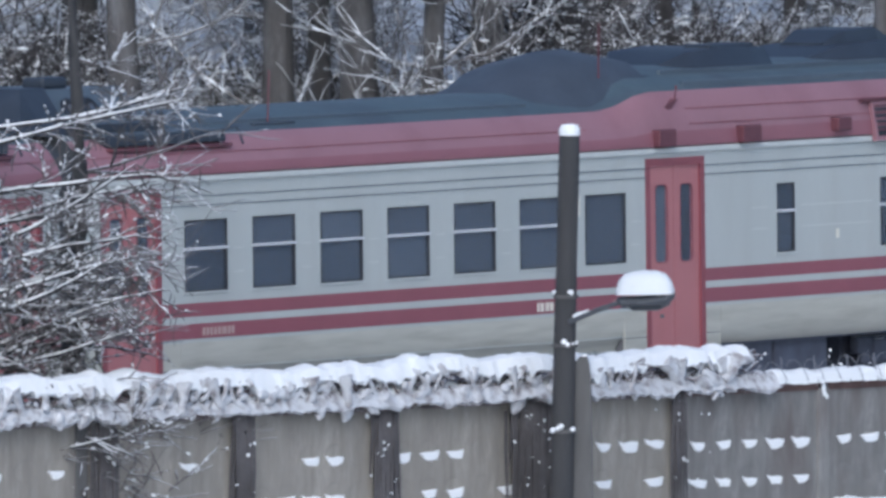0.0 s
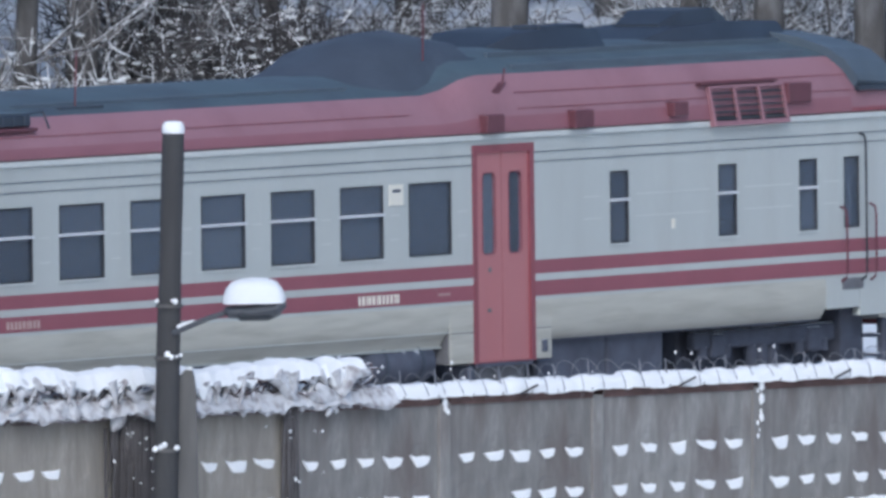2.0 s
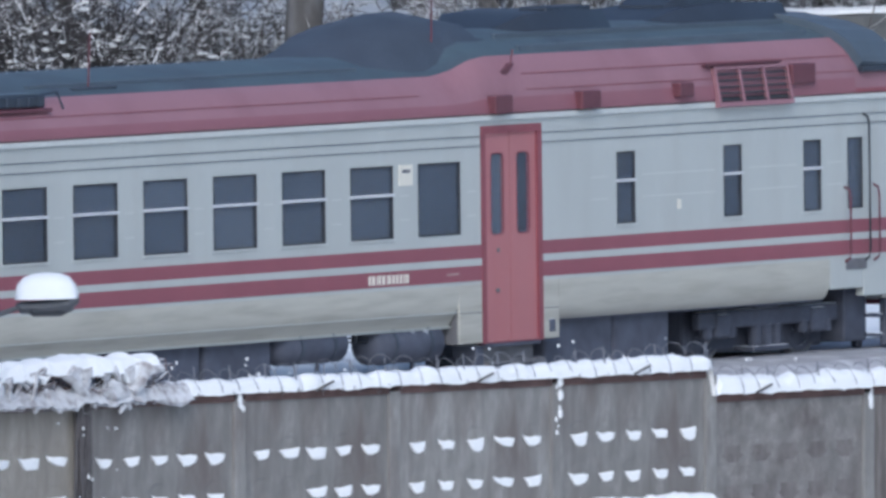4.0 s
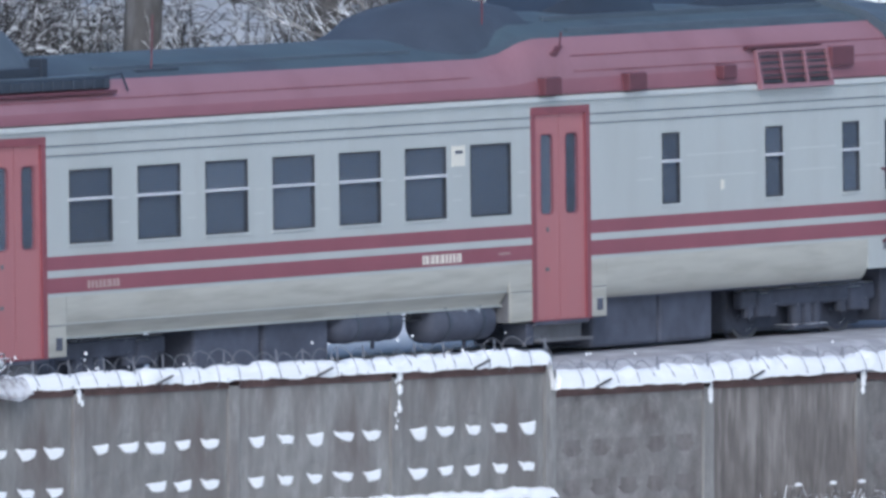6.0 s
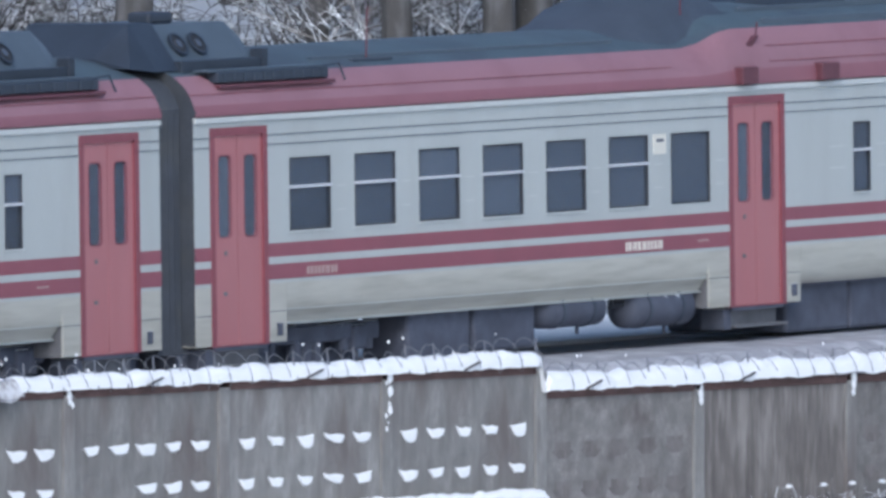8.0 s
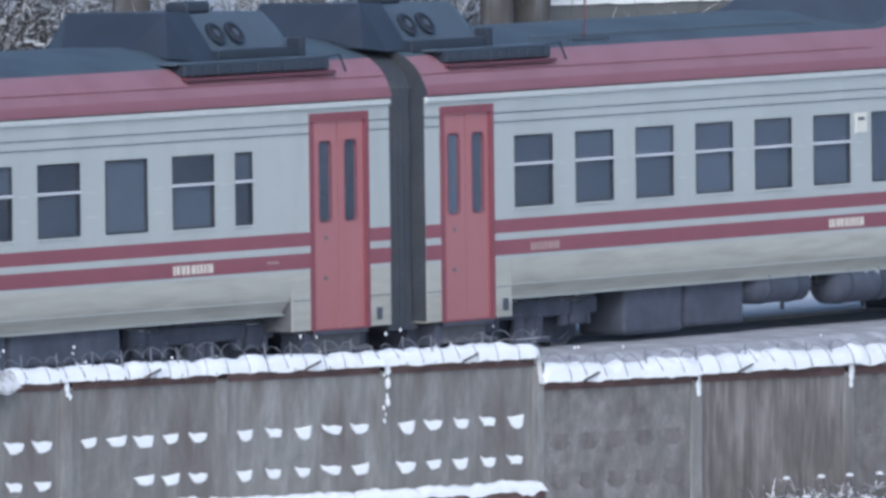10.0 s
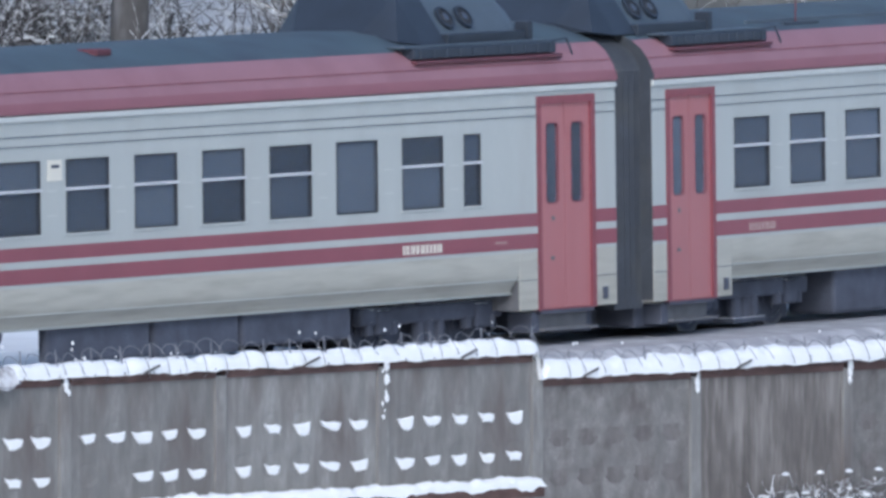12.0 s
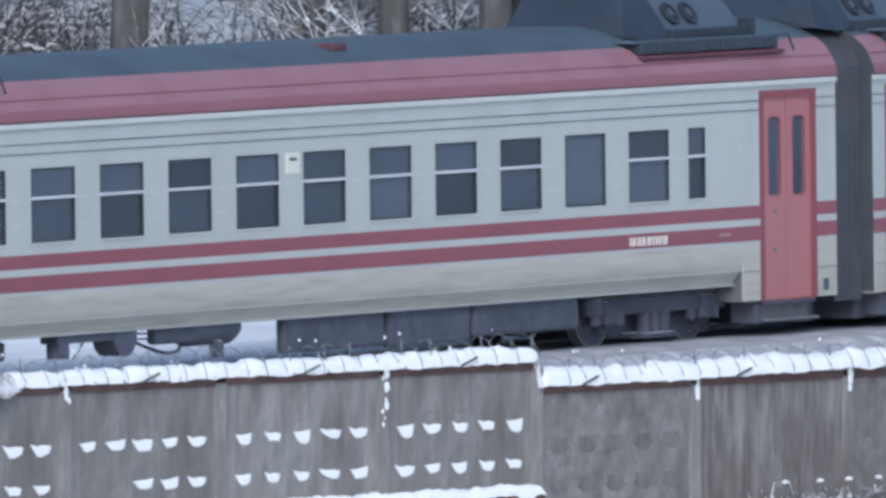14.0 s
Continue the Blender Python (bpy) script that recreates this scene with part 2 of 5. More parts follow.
def tube(points, radii, sides=6, bm=None, cap=True):
    pts = [Vector(p) for p in points]
    rings = []
    for i, p in enumerate(pts):
        d = (pts[min(i + 1, len(pts) - 1)] - pts[max(i - 1, 0)]).normalized()
        a = d.cross(Vector((0, 0, 1)))
        a = a.normalized() if a.length > 0.05 else Vector((1, 0, 0))
        c = a.cross(d).normalized()
        r = radii[i] if isinstance(radii, (list, tuple)) else radii
        rings.append([p + r * (a * math.cos(k * math.tau / sides + 0.5) + c * math.sin(k * math.tau / sides + 0.5)) for k in range(sides)])
    return loft(rings, bm, cap)


def disc(r, y0, y1, sides=28, hole=0.0, bm=None):
    """A wheel-like disc about the y axis."""
    ring = lambda rr, y: [(rr * math.cos(k * math.tau / sides), y, rr * math.sin(k * math.tau / sides)) for k in range(sides)]
    if hole:
        bm = loft([ring(hole, y0), ring(r, y0), ring(r, y1), ring(hole, y1), ring(hole, y0)], bm, cap=False)
    else:
        bm = loft([ring(r, y0), ring(r, y1)], bm)
    return bm


def wall_with_holes(x0, x1, z0, z1, holes, y, depth, bm=None, foot=True):
    """A wall sheet facing -y (depth > 0 goes inward, +y) with reveals round its openings."""
    bm = bm or bmesh.new()
    xs = sorted({x0, x1, *(h[0] for h in holes), *(h[1] for h in holes)})
    zs = sorted({z0, z1, *(h[2] for h in holes), *(h[3] for h in holes)})
    xs, zs = [x for x in xs if x0 <= x <= x1], [z for z in zs if z0 <= z <= z1]
    grid = {}

    def v(x, yy, z):
        key = (round(x, 4), round(yy, 4), round(z, 4))
        if key not in grid:
            grid[key] = bm.verts.new((x, yy, z))
        return grid[key]

    for a, b in zip(xs, xs[1:]):
        for c, d in zip(zs, zs[1:]):
            mx, mz = (a + b) / 2, (c + d) / 2
            if not any(h[0] < mx < h[1] and h[2] < mz < h[3] for h in holes):
                for yy in (y, y + depth):
                    bm.faces.new((v(a, yy, c), v(b, yy, c), v(b, yy, d), v(a, yy, d)))
    for a, b, c, d in holes + [(x0, x1, z0, z1)]:
        c, d = max(c, z0), min(d, z1)
        for p, q in (((a, c), (b, c)), ((b, c), (b, d)), ((b, d), (a, d)), ((a, d), (a, c))):
            if not foot and p[1] == q[1] == z0:
                continue
            try:
                bm.faces.new((bm.verts.new((p[0], y, p[1])), bm.verts.new((q[0], y, q[1])), bm.verts.new((q[0], y + depth, q[1])), bm.verts.new((p[0], y + depth, p[1]))))
            except ValueError:
                pass
    bmesh.ops.remove_doubles(bm, verts=bm.verts[:], dist=0.0004)
    return bm


# ------------------------------------------------ ground
FENCE = pose(0, 262, 0, 0, 0, 48)          # along the fence: +x runs away to the right, -y faces the viewer
FENCE_INV = FENCE.inverted()


def ground_height(x, y):
    side = (FENCE_INV @ Vector((x, y, 0))).y
    low = -1.75 if side < 0 else -0.42
    h = low
    if side > 1.0:
        far = y - 322 - 0.06 * x
        if far > 0:
            h += 0.085 * min(far, 110) + 0.9 * min(1, far / 14) + 0.04 * max(0, far - 110)
            h += 0.25 * noise.noise(Vector((x * 0.4, y * 0.2, 1.0))) * min(1, far / 5)
        h += 0.06 * noise.noise(Vector((x * 0.5, y * 0.5, 3.0)))
    return h


def build_ground():
    bm = bmesh.new()
    us = sorted({-900.0, -400.0, -200.0, -100.0, 100.0, 200.0, 400.0, 900.0} | {-60 + i * 1.5 for i in range(81)})
    ws = sorted({-400.0, -200.0, -100.0, -50.0, -20.0, -8.0, -3.0, -0.12, 0.12, 140.0, 200.0, 300.0, 500.0, 900.0} | {1.5 + i * 1.5 for i in range(80)})
    grid = []
    for w in ws:
        row = []
        for u in us:
            p = FENCE @ Vector((u, w, 0))
            row.append(bm.verts.new((p.x, p.y, ground_height(p.x, p.y))))
        grid.append(row)
    for a, b in zip(grid, grid[1:]):
        for i in range(len(us) - 1):
            bm.faces.new((a[i], a[i + 1], b[i + 1], b[i]))
    g = part("ground", bm, "old_snow", smooth=True)
    tagged(g, "snow-covered ground rising to a wooded bank", "ground", kind="structure")


build_ground()


# ------------------------------------------------ the track
PHI, KAP, KAP2, X0, Y0, GRADE = 0.544063, 0.000944, 0.000258, -1.4735, 282.0, 0.001392
CANT, BOGIE, COUPLED = 0.01374, 8.9, 25.037


def track(s):
    """The middle of the track, s metres along it."""
    n = 24
    ds, x, y = s / n, X0, Y0
    for k in range(n):
        m = (k + 0.5) * ds
        a = PHI - KAP * m - KAP2 * m * m / 2
        x += math.sin(a) * ds
        y += math.cos(a) * ds
    return Vector((x, y, GRADE * s))


def car_pose(s):
    """The pose of a carriage whose middle is s metres along the track; +x points ahead, -y to the viewer."""
    a, b = track(s - BOGIE), track(s + BOGIE)
    d = (b - a).normalized()
    side = d.cross(Vector((0, 0, 1))).normalized()
    up = side.cross(d)
    side, up = side * math.cos(CANT) + up * math.sin(CANT), up * math.cos(CANT) - side * math.sin(CANT)
    c = (a + b) / 2
    return Matrix(((d.x, -side.x, up.x, c.x), (d.y, -side.y, up.y, c.y), (d.z, -side.z, up.z, c.z), (0, 0, 0, 1)))


def run(t):
    """Metres that the first carriage has come along the track after t seconds."""
    s = 0.0
    for c in (1.780182687705152e-05, -0.000717770162666945, 0.010640216793708622, -0.05670644218085321, 2.674381108943129, -14.302998565432613):
        s = s * t + c
    return s


def build_track():
    spots = [track(-52 + 2 * i) for i in range(54)]

    def strip(off, w0, w1, z0, z1):
        rings = []
        for i, p in enumerate(spots):
            d = (spots[min(i + 1, 53)] - spots[max(i - 1, 0)]).normalized()
            r = d.cross(Vector((0, 0, 1)))
            rings.append([p + r * (off - w0) + Vector((0, 0, z0)), p + r * (off + w0) + Vector((0, 0, z0)), p + r * (off + w1) + Vector((0, 0, z1)), p + r * (off - w1) + Vector((0, 0, z1))])
        return loft(rings)
    # bed and verge are snow; their grey carries the passing train's shade
    bed = part("track_bed", strip(0, 3.4, 2.0, -0.6, -0.012), "dusted_ballast")
    tagged(bed, "snowy track bed up to the rails, greyed with the train's shade", "track bed", kind="structure")
    drift = part("snow_shoulder", strip(-2.35, 1.7, 1.45, -0.55, 0.035), "snow")
    tagged(drift, "smooth snow banked over the far shoulder of the track", "snow bank", kind="structure")
    verge = part("track_verge", strip(1.75, 1.9, 0.82, -0.50, 0.05), "dusted_ballast")
    tagged(verge, "snowy verge beside the rail, greyed with the train's shade", "ballast", kind="structure")
    rails = tagged(new("railway_track"), "two worn steel rails standing out of the snow", "railway track", kind="structure")
    for off in (-0.76, 0.76):
        part("rail", strip(off, 0.07, 0.035, -0.17, 0.0), "steel", rails)


build_track()


# ------------------------------------------------ the train
WIDE, GUTTER = 1.52, 3.36
ROOF_LOW = [(1.50, 3.34), (1.56, 3.37), (1.56, 3.42), (1.53, 3.50), (1.47, 3.63), (1.38, 3.75), (1.24, 3.86), (1.05, 3.95), (0.70, 4.06), (0.35, 4.12)]
ROOF_HIGH = [(1.50, 3.34), (1.56, 3.37), (1.56, 3.42), (1.54, 3.56), (1.50, 3.74), (1.43, 3.92), (1.32, 4.08), (1.12, 4.20), (0.75, 4.32), (0.35, 4.38)]


def roof_ring(x, profile):
    return [(x, -w, h) for w, h in profile] + [(x, w, h) for w, h in reversed(profile)]


ROOF_MATS = [1, 1, 1, 0, 0, 0, 2, 2, 2, 2, 2, 2, 2, 0, 0, 0, 1, 1, 1, 1]


def roof_shell(secs):
    """The roof over the given sections, its end faces dark."""
    bm = loft([roof_ring(x, p) for x, p in secs], mats=ROOF_MATS)
    bm.faces.ensure_lookup_table()
    bm.faces[-1].material_index = bm.faces[-2].material_index = 3
    return bm


def blend(a, b, k):
    return [(p[0] * (1 - k) + q[0] * k, p[1] * (1 - k) + q[1] * k) for p, q in zip(a, b)]


def rounded_slot(a, b, z0, z1, r, n=5):
    """Outline of a tall opening with round corners, anticlockwise in x and z."""
    out = []
    for cx, cz, start in ((b - r, z1 - r, 0), (a + r, z1 - r, 90), (a + r, z0 + r, 180), (b - r, z0 + r, 270)):
        for k in range(n):
            q = radians(start + 90 * k / (n - 1))
            out.append((cx + r * math.cos(q), cz + r * math.sin(q)))
    return out


def leaf_sheet(a, b, z0, z1, slot, y, depth):
    """A door leaf with one round-cornered opening and its reveal."""
    bm = bmesh.new()
    outer = []
    cx, cz = sum(p[0] for p in slot) / len(slot), sum(p[1] for p in slot) / len(slot)
    hw, hh = max(p[0] for p in slot) - cx, max(p[1] for p in slot) - cz
    for x, z in slot:
        # each slot point has a partner on the leaf's edge
        u, v = (x - cx) / hw, (z - cz) / hh
        k = 1 / max(abs(u), abs(v))
        u, v = u * k, v * k
        outer.append(((b if u > 0 else a) if abs(u) > 0.999 else cx + u * ((b - cx) if u > 0 else (cx - a)), (z1 if v > 0 else z0) if abs(v) > 0.999 else cz + v * ((z1 - cz) if v > 0 else (cz - z0))))
    for x, z in ((a, z0), (b, z0), (b, z1), (a, z1)):
        i = min(range(len(outer)), key=lambda k: (outer[k][0] - x) ** 2 + (outer[k][1] - z) ** 2)
        outer[i] = (x, z)
    return loft([[(x, y, z) for x, z in outer], [(x, y, z) for x, z in slot], [(x, y + depth, z) for x, z in slot], [(x, y + depth, z) for x, z in outer], [(x, y, z) for x, z in outer]], bm, cap=False)


def leaf_door(car, x0, x1, z0, z1):
    """A pair of red leaves in a dark red frame, each with a tall round-cornered pane."""
    d = part("sliding_door", wall_with_holes(x0, x1, z0, z1, [(x0 + 0.10, x1 - 0.11, z0 + 0.02, z1 - 0.10)], -WIDE - 0.012, 0.10), "dark_red", car, "coral-red double sliding door in a dark red frame")
    mid, top = (x0 + x1) / 2 - 0.01, z1 - 0.10
    for a, b, p in ((x0 + 0.10, mid - 0.008, mid - 0.455), (mid + 0.008, x1 - 0.11, mid + 0.17)):
        slot = rounded_slot(p, p + 0.295, 1.85, 2.86, 0.065)
        part("door_leaf", leaf_sheet(a, b, z0 + 0.02, top, slot, -WIDE + 0.018, 0.04), "door", d)
        part("door_pane", box(p - 0.005, p + 0.30, -WIDE + 0.034, -WIDE + 0.040, 1.845, 2.865), "pane", d, "dark tinted door pane").visible_shadow = False
        wide = rounded_slot(p - 0.013, p + 0.308, 1.837, 2.873, 0.075)
        part("pane_seal", loft([[(x, -WIDE + 0.012, z) for x, z in wide], [(x, -WIDE + 0.012, z) for x, z in slot], [(x, -WIDE + 0.030, z) for x, z in slot], [(x, -WIDE + 0.030, z) for x, z in wide], [(x, -WIDE + 0.012, z) for x, z in wide]], cap=False), "dark_red", d, "dark red pane surround")
    part("door_gap_seal", box(mid - 0.008, mid + 0.008, -WIDE + 0.03, -WIDE + 0.06, z0 + 0.02, top), "dark_red", d)
    part("threshold", box(x0 + 0.06, x1 - 0.06, -WIDE - 0.004, -WIDE + 0.10, z0 - 0.05, z0 + 0.02, 0.008), "under", d, "dark threshold below the leaves")
    part("door_lock", box(mid - 0.33, mid - 0.27, -WIDE + 0.006, -WIDE + 0.02, 1.62, 1.68, 0.008), "step_steel", d, "small worn lock plate")
    part("door_handle", box(mid - 0.36, mid - 0.28, -WIDE + 0.004, -WIDE + 0.02, 1.12, 1.17, 0.008), "step_steel", d, "small worn pull handle")
    return d


def side_window(car, x0, x1, z0, z1, split=True):
    w = part("window", wall_with_holes(x0 - 0.008, x1 + 0.008, z0 - 0.008, z1 + 0.008, [(x0 + 0.012, x1 - 0.012, z0 + 0.012, z1 - 0.012)], -WIDE - 0.006, 0.045), "rubber", car, "dark tinted sash window with a pale bar" if split else "dark tinted fixed window")
    bar = z0 + (z1 - z0) * 0.60
    if split:
        part("pane", box(x0 + 0.01, x1 - 0.01, -WIDE + 0.020, -WIDE + 0.026, z0 + 0.005, bar), "pane", w).visible_shadow = False
        part("pane", box(x0 + 0.01, x1 - 0.01, -WIDE + 0.010, -WIDE + 0.016, bar + 0.001, z1 - 0.005), "pane", w).visible_shadow = False
        part("sash_bar", box(x0 - 0.03, x1 + 0.03, -WIDE - 0.022, -WIDE + 0.02, bar - 0.018, bar + 0.018, 0.005), "frame", w, "pale aluminium sash bar")
        part("sill_drip", box(x0 - 0.04, x1 + 0.04, -WIDE - 0.018, -WIDE + 0.004, z0 - 0.03, z0 - 0.008, 0.003), "white", w)
    else:
        part("pane", box(x0 + 0.01, x1 - 0.01, -WIDE + 0.016, -WIDE + 0.022, z0 + 0.01, z1 - 0.01), "pane", w).visible_shadow = False
    return w


def wheel_mesh():
    bm = disc(0.46, -0.06, 0.06, 32)
    disc(0.49, 0.05, 0.075, 32, bm=bm)
    disc(0.40, -0.075, -0.05, 32, hole=0.34, bm=bm)
    disc(0.12, -0.16, 0.0, 16, bm=bm)
    for k in range(5):
        a = k * math.tau / 5
        disc_at = Matrix.Translation((0.24 * math.cos(a), -0.062, 0.24 * math.sin(a)))
        b2 = disc(0.05, -0.02, 0.0, 10)
        b2.transform(disc_at)
        me = bpy.data.meshes.new("tmp")
        b2.to_mesh(me)
        b2.free()
        bm.from_mesh(me)
        bpy.data.meshes.remove(me)
    return bm


WHEELS = []


def bogie(car, x):
    b = part("bogie", box(x - 1.75, x + 1.75, -1.12, -0.98, 0.42, 0.66, 0.04), "under", car, "dark steel bogie frame")
    part("side_frame", box(x - 1.75, x + 1.75, 0.98, 1.12, 0.42, 0.66, 0.04), "under", b)
    part("bolster", box(x - 0.3, x + 0.3, -1.1, 1.1, 0.5, 0.78, 0.04), "under", b)
    for dx in (-1.2, 1.2):
        part("axle", tube([(x + dx, -0.9, 0.46), (x + dx, 0.9, 0.46)], 0.08, 10), "under", b)
        for sy in (-1, 1):
            part("axle_box", box(x + dx - 0.17, x + dx + 0.17, sy * 1.05 - 0.11, sy * 1.05 + 0.11, 0.30, 0.62, 0.04), "under", b)
            for q in (-0.3, 0.3):
                part("spring", tube([(x + dx + q, sy * 1.06, 0.30), (x + dx + q, sy * 1.06, 0.46)], 0.08, 10), "under", b)
            wheel = part("wheel", wheel_mesh(), "under", car, "spoked dark steel wheel", m=pose(x + dx, sy * 0.78, 0.46, 0, 0, 0 if sy < 0 else 180))
            part("tyre", disc(0.463, -0.068, 0.03, 32, hole=0.415), "step_steel", wheel, "worn grey steel tyre")
            WHEELS.append((wheel, x + dx, sy))
    for dx in (-0.25, 0.0, 0.25):
        for sy in (-1, 1):
            part("spring", tube([(x + dx, sy * 1.04, 0.16), (x + dx, sy * 1.04, 0.44)], 0.09, 10), "under", b)
    part("spring_plank", box(x - 0.45, x + 0.45, -1.16, 1.16, 0.10, 0.17, 0.02), "under", b)


def roof_unit(car, x0, v0, v1):
    """Roof-mounted cooling unit: a sloped casing with two round fans, a dark hood behind and a vent slot below."""
    x1 = x0 + 2.0
    prof = lambda y0, y1, z0, z1, x: [(x, -y0, z0), (x, -y1, z1), (x, y1, z1), (x, y0, z0)]
    u = part("cooling_unit", loft([prof(1.12, 0.70, 3.93, 4.50, x0 + 0.05), prof(1.12, 0.70, 3.93, 4.50, x1 - 0.10), prof(1.10, 0.8, 3.93, 4.30, x1 + 0.10)]), "unit_light", car, "dark navy roof cooling unit with two round fans")
    part("rear_hood", loft([prof(1.05, 0.5, 3.98, 4.10, x0 - 0.95), prof(1.13, 0.72, 3.93, 4.53, x0 - 0.45), prof(1.14, 0.72, 3.93, 4.53, x0 + 0.10)]), "unit", u)
    part("lower_rim", box(x0 + 0.10, x1 + 0.10, -1.17, 1.16, 3.90, 4.05, 0.01), "unit", u)
    part("rim_bracket", box(x1 + 0.02, x1 + 0.16, -1.19, -1.0, 3.88, 4.16, 0.01), "unit", u)
    part("top_hood", box(x0 + 0.30, x0 + 0.86, -0.60, -0.25, 4.49, 4.65, 0.05), "unit", u)
    slope = Matrix.Translation((0, -0.93, 4.23)) @ Matrix.Rotation(math.atan2(0.57, 0.42) - math.pi / 2, 4, "X")
    for dx in (0.42, 0.88):
        part("fan", disc(0.165, -0.03, 0.01, 24, hole=0.13), "unit", u, m=slope @ Matrix.Translation((x0 + dx, 0, 0.02)))
        part("fan_hub", disc(0.06, -0.03, 0.0, 12), "steel", u, m=slope @ Matrix.Translation((x0 + dx, 0, 0.02)))
        part("fan_well", disc(0.13, -0.012, 0.012, 24), "rubber", u, m=slope @ Matrix.Translation((x0 + dx, 0, 0.02)))
    vent = part("cove_vent", box(v0, v1, -1.45, -1.1, 3.76, 3.90, 0.02), "unit", car, "long dark vent slot in the red roof edge")
    for k in range(11):
        xx = v0 + 0.15 + k * (v1 - v0 - 0.3) / 10
        part("vent_rib", box(xx - 0.012, xx + 0.012, -1.462, -1.45, 3.77, 3.89), "soot", vent)
    part("vent_lip", box(v0, v1 + 0.1, -1.49, -1.2, 3.70, 3.745, 0.01), "hatch", vent)
    part("vent_cover", box(v0 - 0.15, v1 - 0.05, -1.40, -1.05, 3.90, 3.93, 0.008), "unit_light", vent)
    part("guard_rail", tube([(v1 - 0.05, -1.36, 3.90), (v1 + 0.40, -1.36, 3.93), (v1 + 0.42, -1.44, 3.72)], 0.014, 6), "unit", vent, "thin bent guard rail")


def marking_bars(car, x, z, widths, height, mat="cream", label="faded vehicle number plate as plain bars"):
    """Illegible lettering: a row of plain bars."""
    first = None
    for w in widths:
        b = part("marking_bar", box(x, x + w * 0.62, -WIDE - 0.010, -WIDE - 0.005, z, z + height), mat, first or car, label if first is None else "")
        first = first or b
        x += w


def stripes(car, spans):
    for a, b in spans:
        part("upper_stripe", box(a, b, -WIDE - 0.006, -WIDE + 0.01, 1.565, 1.735), "red", car, "crimson painted stripe")
        part("lower_stripe", box(a, b, -WIDE - 0.006, -WIDE + 0.01, 1.285, 1.475), "red", car, "crimson painted stripe")
        part("stripe_line", box(a, b, -WIDE - 0.004, -WIDE + 0.01, 1.475, 1.565), "side", car, "pale line between the stripes")


def skirt(car, a, b, creased=True):
    """The lower side: over the saloon a bulge down to a crease and a tucked foot, over the engine one round sweep."""
    if creased:
        prof = [(-WIDE, 1.24), (-1.525, 1.12), (-1.52, 1.02), (-1.505, 0.94), (-1.49, 0.90), (-1.43, 0.82), (-1.38, 0.75), (-1.38, 0.72), (-1.30, 0.72), (-1.30, 1.24)]
        # the light along the fold, drawn as a paler strip
        part("skirt_crease", box(a, b, -1.508, -1.47, 0.892, 0.908, 0.003), "side", car, "pale strip painted as the highlight along the lower side's crease")
    else:
        prof = [(-WIDE, 1.24), (-1.525, 1.12), (-1.522, 1.02), (-1.512, 0.93), (-1.495, 0.85), (-1.47, 0.79), (-1.43, 0.74), (-1.40, 0.72), (-1.30, 0.72), (-1.30, 1.24)]
    part("skirt", loft([[(x, y, z) for y, z in prof] for x in (a, b)]), "skirt", car, "grime-streaked grey lower side panel", smooth=True)
    part("skirt_lip", box(a, b, -1.41, -1.36, 0.705, 0.73, 0.006), "side" if creased else "under", car)


def door_pocket(car, a, b, shade_plate=False):
    """Full-height panel beside a door, down to the step."""
    part("door_side_panel", box(a, b, -WIDE - 0.004, -WIDE + 0.42, 0.50, 1.243, 0.012), "skirt", car)
    # darker plate over the panel's rear face, standing in for the shade there
    if shade_plate:
        part("panel_return", box(a - 0.014, a - 0.002, -WIDE + 0.012, -1.10, 0.50, 0.98), "step_steel", car)
    part("panel_joint", box(a + 0.02, b - 0.02, -WIDE - 0.007, -WIDE + 0.01, 0.88, 0.89), "under", car)


